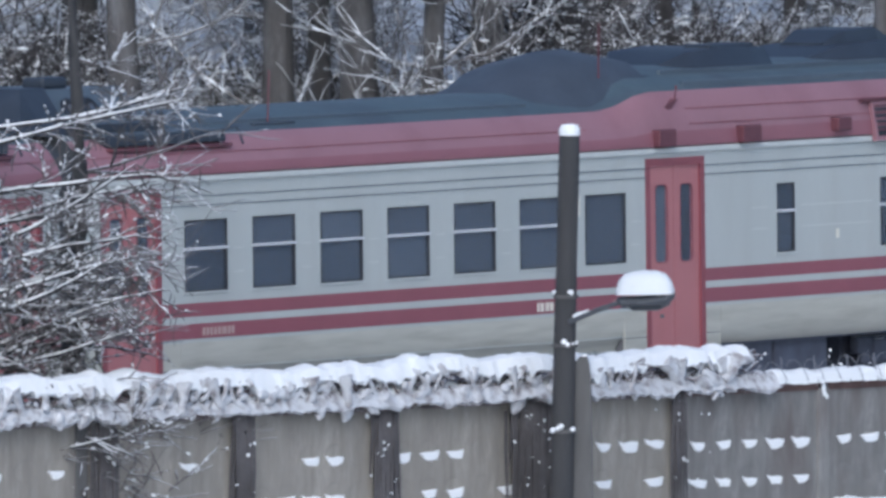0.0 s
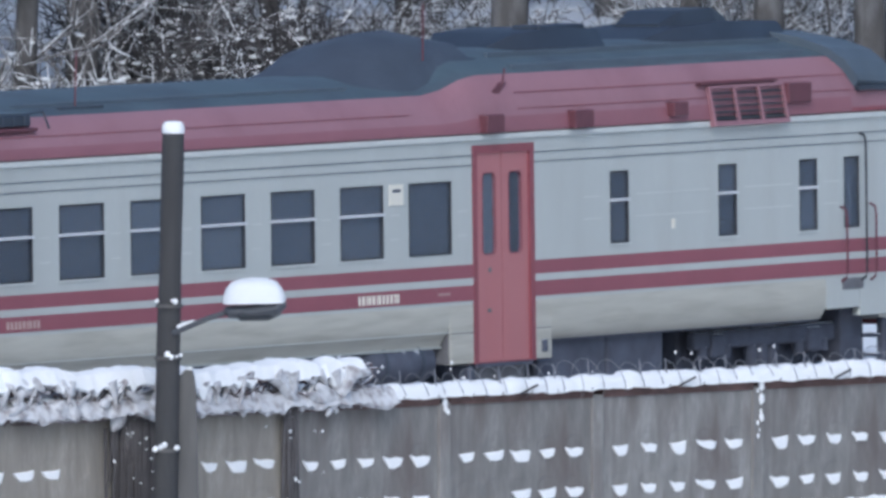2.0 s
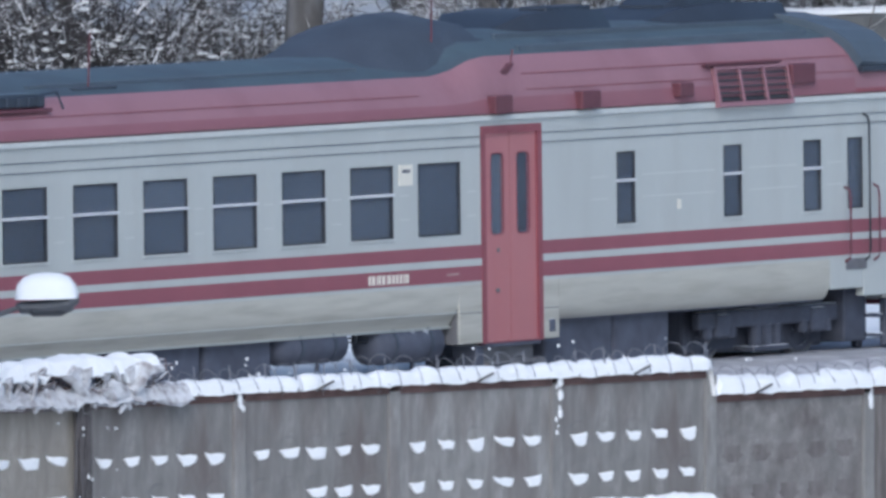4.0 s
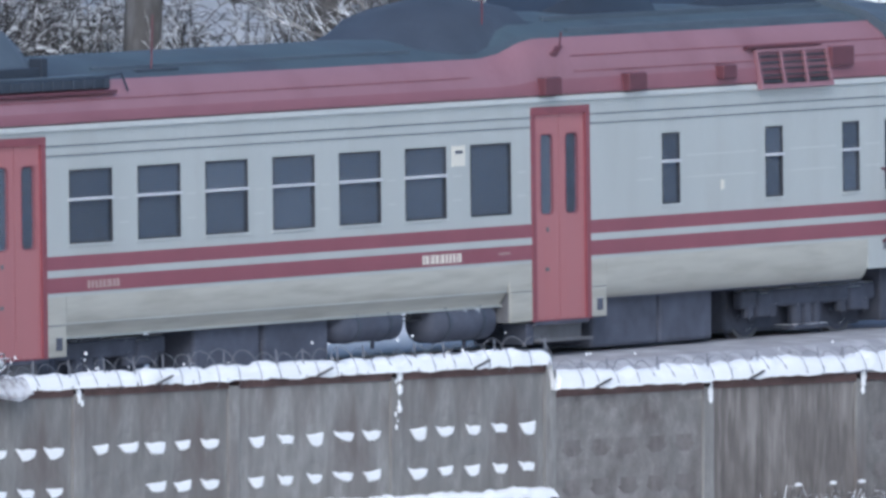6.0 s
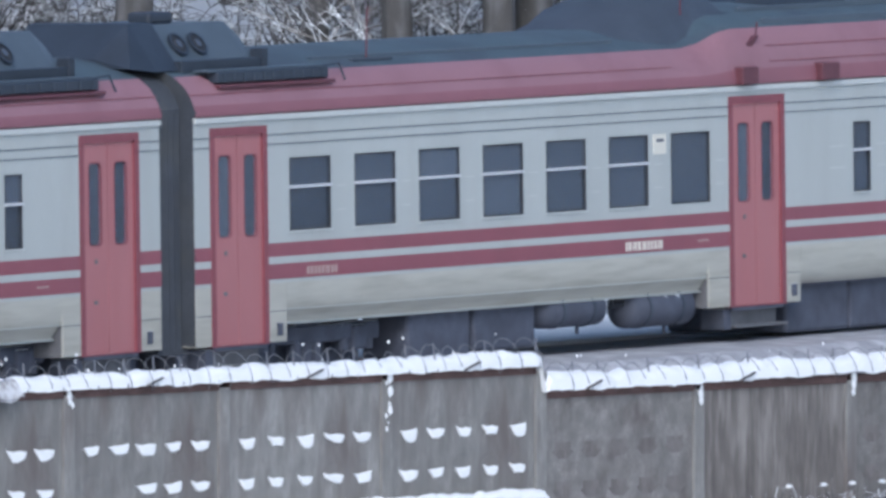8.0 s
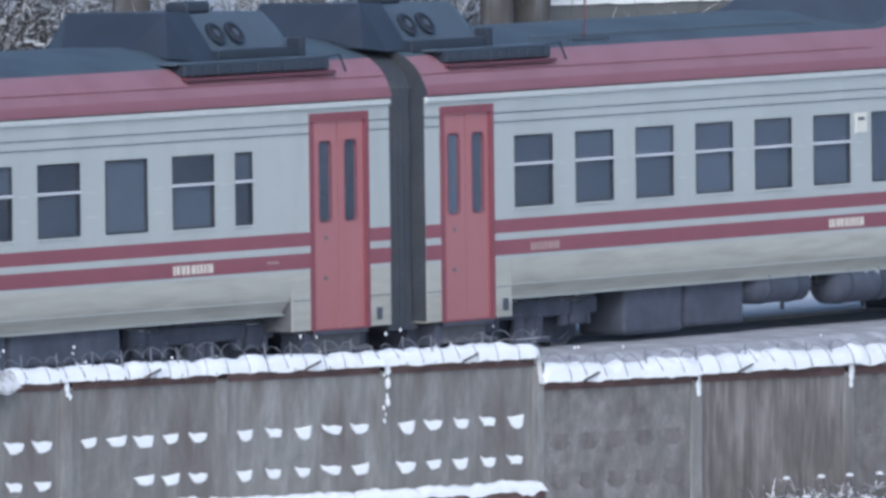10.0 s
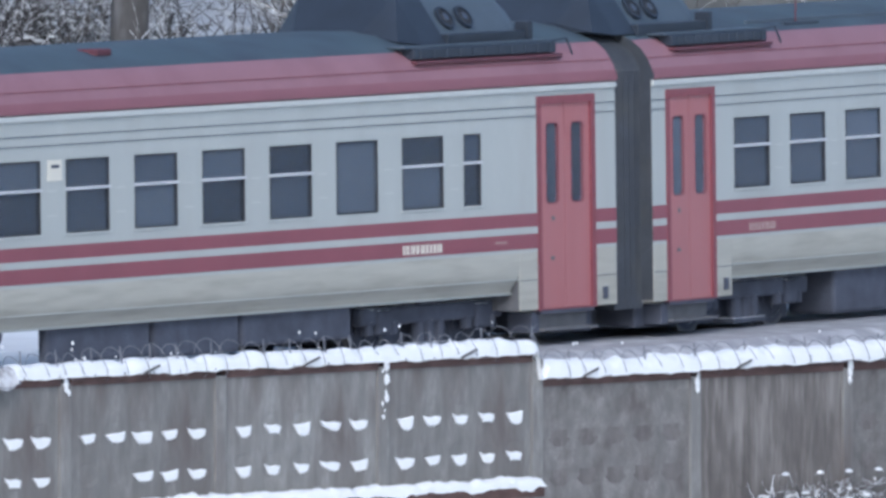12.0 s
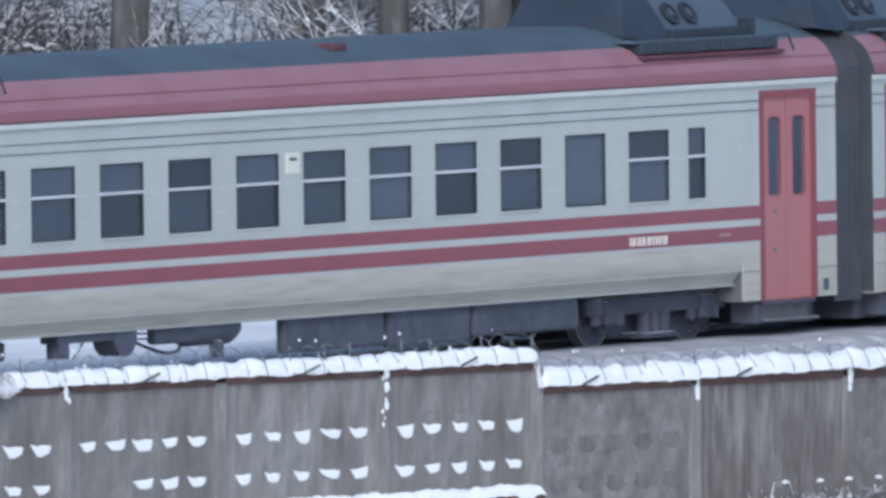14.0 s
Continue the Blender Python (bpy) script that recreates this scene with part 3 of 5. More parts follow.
def carriage(name, x0, x1, doors, windows, narrow, plain, label):
    car = tagged(new(name), label, "train car", group="train")
    holes = [(a - 0.005, b + 0.005, 0.5, 3.2) for a, b in doors]
    spans = [(w, w + 0.985) for w in windows] + [(w, w + 0.985) for w in plain] + narrow
    glass = [(a, b, 1.885, 2.782) for a, b in spans]
    part("side_wall", wall_with_holes(x0, x1, 1.24, GUTTER, [(a, b, max(c, 1.24), d) for a, b, c, d in holes] + glass, -WIDE, 0.06, foot=False), "side", car, "grey-white painted carriage side")
    part("far_side_wall", wall_with_holes(x0, x1, 0.73, GUTTER, [(a, b, 1.885, 2.782) for a, b in spans], WIDE - 0.06, 0.06), "side", car)
    part("floor_pan", box(x0, x1, -1.36, WIDE - 0.07, 1.05, 1.2), "inside", car)
    # added dark plate that hides the lit end faces of the walls
    part("partition", box(x0 - 0.008, x0 - 0.003, -WIDE + 0.003, WIDE - 0.003, 0.52, GUTTER), "bellows", car)
    part("inner_ceiling", box(x0 + 0.07, x1 - 0.07, -1.42, 1.42, 3.05, 3.09), "inside", car)
    for a, b in doors:
        leaf_door(car, a, b, 0.49, 3.215)
        st = part("step", box(a + 0.12, b + 0.02, -1.54, -1.1, 0.22, 0.255, 0.008), "step_steel", car, "worn steel step hung below the door")
        part("step_riser", box(a + 0.16, b - 0.06, -1.40, -1.36, 0.25, 0.46), "step_steel", st)
        part("step_hanger", box(a - 0.06, a + 0.12, -1.46, -1.1, 0.20, 0.47, 0.01), "under", st, "dark step hanger")
    for w in windows:
        side_window(car, w, w + 0.985, 1.885, 2.782)
    for w in plain:
        side_window(car, w, w + 0.985, 1.885, 2.782, False)
    for a, b in narrow:
        side_window(car, a, b, 1.885, 2.782, b - a > 0.385)
    edges = [x0] + [q for a, b in doors for q in (a, b)] + [x1]
    free = list(zip(edges[::2], edges[1::2]))
    stripes(car, free)
    # fine pressed ribs and the gutter
    for z, mat in ((3.085, "unit_light"), (2.965, "unit_light")):
        for a, b in free:
            part("pressed_rib", box(a, b, -WIDE - 0.009, -WIDE + 0.01, z, z + 0.010), mat, car)
    part("gutter", box(x0, x1, -WIDE - 0.035, -WIDE + 0.02, 3.275, 3.345, 0.012), "white", car, "pale rain gutter")
    # thin white bars painted for the light that side creases catch
    for i, (a, b) in enumerate(windows[:-1] and [(w + 1.05, w + 1.5) for w in windows + plain] or []):
        part("side_crease", box(a + 0.1, a + 0.32, -WIDE - 0.005, -WIDE + 0.01, 2.40, 2.412), "white", car)
        part("side_crease", box(a + 0.1, a + 0.32, -WIDE - 0.005, -WIDE + 0.01, 2.10, 2.112), "white", car)
    # seats behind the glass
    for w in windows:
        for dx in (0.02, 0.55):
            part("seat_back", box(w + dx, w + dx + 0.10, -1.35, -0.95, 1.5, 2.26, 0.03), "seat", car, "dark seat back behind the glass")
            part("seat_back", box(w + dx, w + dx + 0.10, 0.45, 1.35, 1.5, 2.26, 0.03), "seat", car, "dark seat back behind the glass")
        part("grab_pole", tube([(w + 1.25, -0.45, 1.2), (w + 1.25, -0.45, 3.05)], 0.02, 6), "frame", car)
    part("luggage_rack", box(x0 + 1.9, x1 - 1.9, -1.38, -1.05, 2.66, 2.70, 0.01), "seat", car, "dark luggage rack behind the glass")
    part("luggage_rack", box(x0 + 1.9, x1 - 1.9, 1.05, 1.38, 2.66, 2.70, 0.01), "seat", car)
    return car


def build_power_car():
    x0, x1 = -12.33, 11.2
    doors = [(-11.94, -10.56), (1.09, 2.55)]
    win = [-10.006 + 1.6 * k for k in range(6)]
    narrow = [(4.39, 4.82), (7.03, 7.46), (9.03, 9.45), (10.14, 10.50)]
    car = carriage("railcar", x0, x1, doors, win, narrow, [-0.406], "crimson and grey diesel railcar with coral-red doors, rolling along the track")
    # roof: low over the saloon, high over the engine
    secs = [(-12.33, ROOF_LOW), (-6, ROOF_LOW), (-0.6, ROOF_LOW), (0.35, ROOF_LOW), (0.75, blend(ROOF_LOW, ROOF_HIGH, 0.25)), (1.15, blend(ROOF_LOW, ROOF_HIGH, 0.8)), (1.5, ROOF_HIGH), (6, ROOF_HIGH), (10.3, ROOF_HIGH)]
    part("roof", roof_shell(secs), ["roof_red", "cove_foot", "roof_grey", "bellows"], car, "red roof edge, paled for haze, under a slate-blue top", smooth=True)
    # rounded nose
    nose = []
    for x, wide, bottom, top in ((10.3, 1.0, 0.73, 4.38), (11.2, 1.0, 0.70, 4.28), (11.75, 1.0, 0.64, 4.10), (12.05, 1.0, 0.70, 3.80), (12.28, 1.0, 0.80, 3.46), (12.48, 0.995, 0.88, 2.55), (12.85, 0.975, 1.02, 1.65), (12.95, 0.93, 1.15, 1.45)):
        side_top = min(3.34, top - 0.12)
        ring = [(x, -w * wide, bottom + (side_top - bottom) * h) for w, h in ((1.38, 0.0), (1.5, 0.11), (WIDE, 0.22), (WIDE, 0.40))]
        ring += [(x, -w * wide, min(h, side_top + (top - side_top) * (i + 1) / 10)) for i, (w, h) in enumerate(ROOF_HIGH)]
        nose.append(ring + [(p[0], -p[1], p[2]) for p in reversed(ring)])
    nm = [1, 0, 0, 0, 3, 3, 2, 2, 2, 2, 4, 4, 4, 4, 4, 4, 4, 2, 2, 2, 2, 3, 3, 0, 0, 0, 1, 0]
    part("cab_nose", loft([nose[1]] + nose[2:], mats=nm[:len(nose[0])]), ["side", "skirt", "roof_red", "dark_red", "roof_grey"], car, "rounded driving cab nose", smooth=True)
    top_ring = [[r[i] for i in range(4, len(r) - 4)] for r in nose[:2]]
    part("cab_roof", loft(top_ring, mats=[3, 3, 2, 2, 2, 2, 4, 4, 4, 4, 4, 4, 4, 2, 2, 2, 2, 3, 3, 3]), ["side", "skirt", "roof_red", "dark_red", "roof_grey"], car, "red and slate-blue cab roof", smooth=True)
    # cab side window, mirror, stripes bent down to the chin
    def slab(pts, y, thick):
        return loft([[(x, y, z) for x, z in pts], [(x, y + thick, z) for x, z in pts]])
    cab = part("cab_window", slab([(11.27, 2.04), (12.44, 2.07), (12.30, 2.95), (11.30, 2.96)], -WIDE - 0.018, 0.05), "rubber", car, "large dark cab side window")
    part("pane", slab([(11.33, 2.09), (12.38, 2.12), (12.25, 2.90), (11.36, 2.91)], -WIDE - 0.024, 0.01), "unit", cab)
    part("lamp_bezel", box(12.05, 12.28, -WIDE - 0.02, -WIDE + 0.05, 1.86, 2.0, 0.02), "unit_light", car, "small grey lamp housing below the cab window")
    # a slate-blue saddle wrapped over the roof ahead of the engine room
    half = [(1.545, 10.42, 11.36, 3.70), (1.53, 10.36, 11.32, 3.78), (1.45, 10.22, 11.24, 3.97), (1.32, 10.02, 11.12, 4.12), (1.05, 9.80, 10.95, 4.25), (0.5, 9.6, 10.75, 4.37)]
    line = [(-y, p, q, z) for y, p, q, z in half] + [(y, p, q, z) for y, p, q, z in reversed(half)]
    part("roof_saddle", loft([[(p, y * 0.97, z - 0.05), (q, y * 0.97, z - 0.16), (q, y * 1.025, z + 0.02), (p, y * 1.025, z + 0.075)] for y, p, q, z in line]), "unit_light", car, "slate-blue saddle over the cab roof")
    part("saddle_foot", box(10.42, 11.36, -1.60, -1.50, 3.63, 3.70, 0.01), "unit", car)

    def bent(z0, z1, name):
        pts = [(11.2, z0, z1), (11.55, z0 + 0.01, z1 + 0.01), (11.85, z0 - 0.12, z1 - 0.05), (12.15, z0 - 0.38, z1 - 0.30), (12.42, z0 - 0.62, z1 - 0.52)]
        rings = []
        for x, a, b in pts:
            y = -WIDE - 0.012
            rings.append([(x, y, a), (x, y + 0.1, a), (x, y + 0.1, b), (x, y, b)])
        part(name, loft(rings), "red", car, "crimson stripe sweeping down to the nose")
    bent(1.565, 1.735, "upper_stripe")
    bent(1.285, 1.475, "lower_stripe")
    part("chin", loft([[(x, -w, z0), (x, w, z0), (x, w, z1), (x, -w, z1)] for x, w, z0, z1 in ((11.75, 1.53, 0.58, 0.92), (12.2, 1.535, 0.66, 1.08), (12.62, 1.52, 0.86, 1.20), (12.93, 1.44, 1.02, 1.28))]), "red", car, "crimson chin below the nose")
    # lower side
    skirt(car, -10.12, 0.52)
    skirt(car, 2.94, 9.65, False)
    part("cab_skirt", box(9.66, 10.50, -1.522, -1.40, 0.85, 1.245, 0.012), "side", car, "pale skirt panel below the cab door")
    part("cab_skirt", box(10.51, 11.22, -1.522, -1.40, 0.74, 1.245, 0.012), "side", car, "pale skirt panel below the cab")
    for a, b in ((-12.33, -11.94), (-10.56, -10.12), (0.52, 1.09), (2.55, 2.94)):
        door_pocket(car, a, b, a == 0.52)
    for x in (-10.30, 2.76):
        part("socket", box(x - 0.07, x + 0.07, -WIDE - 0.02, -WIDE, 0.58, 0.74, 0.01), "under", car)
    # roof furniture
    roof_unit(car, -12.1, -11.6, -8.9)
    for a, b, h in ((3.2, 6.0, 4.60), (6.9, 10.6, 4.57)):
        part("exhaust_housing", loft([[(a + q * (b - a), -w, 4.25), (a + q * (b - a), -w * 0.75, 4.25 + (h - 4.25) * k), (a + q * (b - a), w * 0.75, 4.25 + (h - 4.25) * k), (a + q * (b - a), w, 4.25)] for q, w, k in ((0, 0.5, 0.3), (0.15, 0.8, 0.85), (0.5, 0.85, 1.0), (0.85, 0.8, 0.9), (1, 0.5, 0.25))]), "unit", car, "low dark housing on the engine roof", smooth=True)
    part("silencer_cowl", loft([[(x, -w, 4.40), (x, -w * 0.8, h), (x, w * 0.6, h), (x, w, 4.40)] for x, w, h in ((7.5, 0.45, 4.56), (7.9, 0.55, 4.72), (8.7, 0.55, 4.74), (9.1, 0.5, 4.60))]), "unit", car, "dark silencer cowl on the engine roof")
    part("exhaust_hatch", box(4.2, 5.3, -0.62, -0.2, 4.50, 4.63, 0.03), "unit", car, "low dark hatch on the engine roof")
    hump = [[(x, -w * 1.12, z - 0.06), (x, -w * 0.92, z + h * 0.45), (x, -w * 0.7, z + h * 0.9), (x, 0, z + h * 1.2), (x, w * 0.7, z + h * 0.9), (x, w * 0.92, z + h * 0.45), (x, w * 1.12, z - 0.06)] for x, w, z, h in ((-0.75, 0.8, 4.02, 0.02), (-0.3, 0.94, 4.0, 0.20), (0.2, 1.0, 3.98, 0.42), (0.8, 1.03, 3.98, 0.54), (1.5, 1.03, 4.02, 0.52), (1.95, 1.02, 4.10, 0.40), (2.35, 0.98, 4.22, 0.10))]
    part("roof_fairing", loft(hump), "soot", car, "soot-dark fairing where the roof rises", smooth=True)
    for x, w in ((1.25, 0.42), (3.35, 0.46)):
        part("roof_hatch", box(x, x + w, -1.66, -1.40, 3.36, 3.59, 0.02), "hatch", car, "small dark red hatch")
    part("roof_hatch", box(5.75, 6.1, -1.66, -1.40, 3.44, 3.62, 0.02), "hatch", car, "small dark red hatch")
    part("roof_hatch", box(8.62, 9.2, -1.62, -1.36, 3.52, 3.78, 0.02), "hatch", car, "small dark red hatch")
    grille = part("air_intake", wall_with_holes(6.72, 8.57, 3.38, 3.90, [(6.77 + k * 0.6, 6.77 + k * 0.6 + 0.55, 3.44, 3.86) for k in range(3)], -1.62, 0.08), "roof_red", car, "louvred air intake in the red roof edge")
    part("intake_well", box(6.75, 8.55, -1.565, -1.50, 3.43, 3.88), "rubber", grille)
    for k in range(3):
        for j in range(5):
            z = 3.46 + j * 0.082
            part("louvre", loft([[(x, -1.612, z), (x, -1.568, z + 0.026), (x, -1.568, z + 0.034), (x, -1.612, z + 0.008)] for x in (6.775 + k * 0.6, 7.315 + k * 0.6)]), "bellows", grille)
    part("intake_rail", box(6.5, 8.4, -1.64, -1.56, 3.915, 3.94, 0.005), "hatch", grille)
    grille.matrix_basis = Matrix.Translation((0.06, -1.62, 3.28)) @ Matrix.Rotation(radians(-11), 4, "X") @ Matrix.Translation((0, 1.60, -3.38))
    part("aerial", tube([(-7.3, -1.05, 3.93), (-7.25, -1.05, 4.62)], 0.012, 6), "hatch", car, "thin red aerial rod")
    part("aerial_foot", box(-7.75, -6.75, -1.12, -1.0, 3.92, 3.955, 0.01), "soot", car)
    part("aerial", tube([(0.95, -0.9, 4.2), (0.98, -0.9, 5.0)], 0.013, 6), "hatch", car, "thin red aerial rod")
    part("horn_bracket", loft([[(1.70, -1.46, 3.88), (1.70, -1.38, 3.88), (1.95, -1.38, 3.98), (1.95, -1.46, 3.98)], [(1.80, -1.46, 3.80), (1.80, -1.38, 3.80), (2.02, -1.38, 3.98), (2.02, -1.46, 3.98)]]), "hatch", car)
    part("horn_rod", tube([(2.0, -1.42, 3.95), (2.08, -1.40, 4.15)], 0.012, 6), "hatch", car)
    for z, ya in ((3.64, -1.522), (3.84, -1.462)):
        part("roof_seam", box(2.2, 10.3, ya - 0.008, ya + 0.03, z, z + 0.010), "dark_red", car)
    for y, z in ((-1.22, 4.155), (-0.86, 4.30)):
        part("roof_edge_strip", box(2.5, 9.6, y - 0.03, y + 0.03, z - 0.04, z + 0.035, 0.006), "unit_light", car, "slate-blue raised roof strip")
    part("roof_edge_strip", box(-8.6, -1.0, -1.0, -0.95, 3.95, 4.005, 0.006), "unit_light", car, "slate-blue raised roof strip")
    part("roof_seam", box(-12.33, -0.3, -1.479, -1.44, 3.63, 3.638), "dark_red", car)
    # the same white bars for lit creases along the engine side
    for x, w in ((3.75, 0.4), (5.0, 1.8), (7.65, 1.2), (9.6, 0.4)):
        for z in (2.20, 2.48):
            part("side_crease", box(x, x + w, -WIDE - 0.005, -WIDE + 0.01, z, z + 0.012), "white", car)
    # cab ladder handrails and lower step
    for x, top, mat in ((10.07, 2.12, "hatch"), (10.80, 2.14, "hatch"), (10.56, 3.05, "rubber")):
        part("handrail", tube([(x - 0.03, -1.52, 1.19), (x, -1.58, 1.24), (x, -1.60, 1.32), (x, -1.60, top - 0.1), (x, -1.58, top), (x - 0.03, -1.52, top + 0.04)], 0.016, 6), mat, car, "thin dark red handrail" if mat == "hatch" else "long black handrail")
    part("cab_step", box(10.06, 10.58, -1.535, -1.45, 1.09, 1.235, 0.008), "step_steel", car, "grey recessed footstep")
    part("sticker", box(-0.87, -0.55, -WIDE - 0.012, -WIDE, 2.53, 2.79), "cream", car, "pale sticker with small dark marks")
    part("sticker_mark", box(-0.80, -0.62, -WIDE - 0.016, -WIDE - 0.012, 2.69, 2.73), "under", car)
    part("small_plate", box(5.87, 5.95, -WIDE - 0.01, -WIDE, 2.02, 2.14), "cream", car)
    marking_bars(car, -1.62, 1.315, [0.08, 0.11, 0.05, 0.08, 0.11, 0.04, 0.09, 0.09, 0.09, 0.09, 0.06, 0.09], 0.115)
    marking_bars(car, -9.62, 1.32, [0.09] * 5 + [0.05] + [0.09] * 3, 0.10, "letter", "faded small lettering as plain bars")
    marking_bars(car, 0.25, 1.37, [0.06] * 5, 0.03, "letter", "faded small lettering as plain bars")
    # under the floor
    bogie(car, -BOGIE)
    bogie(car, BOGIE - 0.1)
    for a, b, z0, y1 in ((-6.75, -5.2, 0.12, -0.6), (-5.1, -3.55, 0.16, -0.7), (2.95, 4.6, 0.08, 0.5), (4.65, 6.0, 0.08, 0.5)):
        part("equipment_box", box(a, b, -1.30, y1, z0, 1.0, 0.05), "under", car, "dark underfloor equipment box")
    for a, b, z, r in ((-3.45, -1.78, 0.60, 0.22), (-1.28, 0.46, 0.55, 0.25)):
        tank = part("air_tank", tube([(a, -1.2, z), (a + 0.05, -1.2, z), (a + 0.16, -1.2, z), (b - 0.16, -1.2, z), (b - 0.05, -1.2, z), (b, -1.2, z)], [0.05, r * 0.7, r, r, r * 0.7, 0.05], 20), "under", car, "dark cylindrical tank", smooth=True)
        for q in (a + 0.45, b - 0.45):
            part("tank_strap", tube([(q - 0.03, -1.2, z), (q + 0.03, -1.2, z)], r + 0.012, 20), "soot", tank)
        part("drain_cock", tube([(b - 0.55, -1.2, z - r + 0.02), (b - 0.55, -1.2, z - r - 0.10)], 0.03, 6), "under", tank)
    for z in (0.615, 0.665):
        part("brake_pipe", tube([(-1.80, -1.28, z), (-1.25, -1.28, z - 0.01)], 0.013, 6), "rubber", car, "thin black brake pipe")
    part("pipe_bracket", box(-1.60, -1.55, -1.30, -1.25, 0.58, 0.74), "rubber", car)
    part("centre_beam", box(-12.2, 11.6, -0.35, 0.35, 0.72, 1.05), "under", car)
    part("floor_underside", box(-12.2, 11.2, -1.32, 1.32, 0.95, 1.06), "under", car)
    part("end_beam", box(-12.25, -11.2, -1.2, 1.2, 0.16, 0.98, 0.03), "under", car)
    part("end_beam", box(10.55, 11.12, -1.2, 0.2, 0.14, 0.98, 0.03), "under", car)
    part("brake_gear", box(-10.6, -7.2, -0.85, 0.85, 0.10, 0.8, 0.05), "under", car)
    part("brake_gear", box(7.1, 10.6, -0.85, 0.85, 0.10, 0.8, 0.05), "under", car)
    for z in (0.22, 0.47):
        part("guard_stay", tube([(11.05, -1.22, z), (11.45, -1.30, z - 0.02)], 0.028, 6), "under", car)
    part("life_guard", box(11.30, 11.44, -0.95, -0.85, 0.04, 0.5, 0.02), "under", car)
    part("coupler", tube([(12.2, 0, 0.75), (13.1, 0, 0.75)], 0.12, 10), "under", car)
    part("rail_guard", box(11.36, 11.78, -1.36, -1.24, 0.06, 0.76, 0.03), "under", car)
    return car


def build_trailer():
    x0, x1 = -12.13, 12.13
    doors = [(-11.55, -10.13), (10.16, 11.61)]
    win = [6.851 - 1.6 * k for k in range(11) if k not in (1,)]
    car = carriage("trailer_car", x0, x1, doors, win, [(8.36, 8.76)], [6.851 - 1.6], "crimson and grey passenger trailer car coupled behind the railcar")
    part("roof", roof_shell([(x, ROOF_LOW) for x in (x0, -6, 0, 6, x1)]), ["roof_red", "cove_foot", "roof_grey", "bellows"], car, "red roof edge, paled for haze, under a slate-blue top", smooth=True)
    skirt(car, -9.7, 9.7)
    for a, b in ((x0, -11.55), (-10.13, -9.7), (9.7, 10.16), (11.61, x1)):
        door_pocket(car, a, b, a == 9.7)
    part("socket", box(11.76, 11.89, -WIDE - 0.02, -WIDE, 0.58, 0.74, 0.01), "under", car)
    roof_unit(car, 8.5, 7.3, 10.8)
    roof_unit(car, -10.5, -11.4, -8.4)
    part("roof_vent", box(0.6, 0.95, -0.9, -0.6, 4.0, 4.09, 0.02), "hatch", car)
    part("roof_seam", box(x0, x1, -1.479, -1.44, 3.63, 3.638), "dark_red", car)
    part("sticker", box(-1.58, -1.26, -WIDE - 0.012, -WIDE, 2.53, 2.79), "cream", car, "pale sticker with small dark marks")
    part("sticker_mark", box(-1.51, -1.33, -WIDE - 0.016, -WIDE - 0.012, 2.69, 2.73), "under", car)
    marking_bars(car, 6.83, 1.315, [0.08, 0.11, 0.05, 0.08, 0.11, 0.04, 0.09, 0.09, 0.09, 0.09, 0.06, 0.09], 0.115)
    marking_bars(car, 9.1, 1.37, [0.06] * 5, 0.03, "letter", "faded small lettering as plain bars")
    bogie(car, BOGIE - 0.7)
    bogie(car, -BOGIE - 0.4)
    for a, b, z0 in ((3.3, 5.9, 0.30), (1.2, 3.2, 0.24), (-1.33, 1.1, 0.27), (-4.4, -3.3, 0.50)):
        part("equipment_box", box(a, b, -1.32, -1.18, z0, 1.0, 0.05), "under", car, "dark underfloor equipment box")
    part("air_tank", tube([(-3.6, -1.15, 0.66), (-3.45, -1.15, 0.66), (-2.5, -1.15, 0.66), (-2.32, -1.15, 0.66), (-2.25, -1.15, 0.66)], [0.1, 0.22, 0.22, 0.15, 0.04], 18), "under", car, "dark cylindrical tank", smooth=True)
    part("hanger_beam", box(-6.73, -4.95, -1.36, -1.10, 0.60, 0.80, 0.01), "under", car, "dark hanger beam below the floor")
    part("hanger_post", box(-6.67, -6.46, -1.36, -1.15, 0.41, 0.61, 0.01), "under", car)
    part("hanger_post", box(-2.98, -2.84, -1.36, -1.22, 0.28, 0.50, 0.01), "under", car)
    part("brake_cylinder", disc(0.26, -1.38, -1.05, 24), "under", car, "round dark brake cylinder", m=Matrix.Translation((-5.18, 0, 0.65)))
    for z in (0.60, 0.665):
        part("brake_pipe", tube([(-4.96, -1.34, z), (-4.45, -1.34, z - 0.015)], 0.012, 6), "rubber", car, "thin black brake pipe")
    part("air_hose", tube([(-4.98, -1.36, 0.57), (-4.7, -1.37, 0.49), (-4.4, -1.37, 0.42), (-4.15, -1.36, 0.39), (-3.9, -1.34, 0.41), (-3.75, -1.3, 0.50)], 0.022, 6), "rubber", car, "drooping black air hose", smooth=True)
    part("strut", tube([(-6.3, -1.3, 0.40), (-6.05, -1.3, 0.60)], 0.014, 6), "under", car)
    part("floor_underside", box(-12.0, 12.0, -1.32, 1.32, 0.95, 1.06), "under", car)
    for s in (-1, 1):
        part("end_beam", box(min(s * 11.0, s * 12.05), max(s * 11.0, s * 12.05), -1.2, 1.2, 0.16, 0.98, 0.03), "under", car)
    part("brake_gear", box(7.4, 10.0, -0.85, 0.4, 0.10, 0.8, 0.05), "under", car)
    part("brake_gear", box(-10.9, -7.9, -0.85, 0.85, 0.10, 0.8, 0.05), "under", car)
    part("drawgear", box(11.9, 13.2, -0.8, 0.8, 0.16, 0.85, 0.04), "under", car)
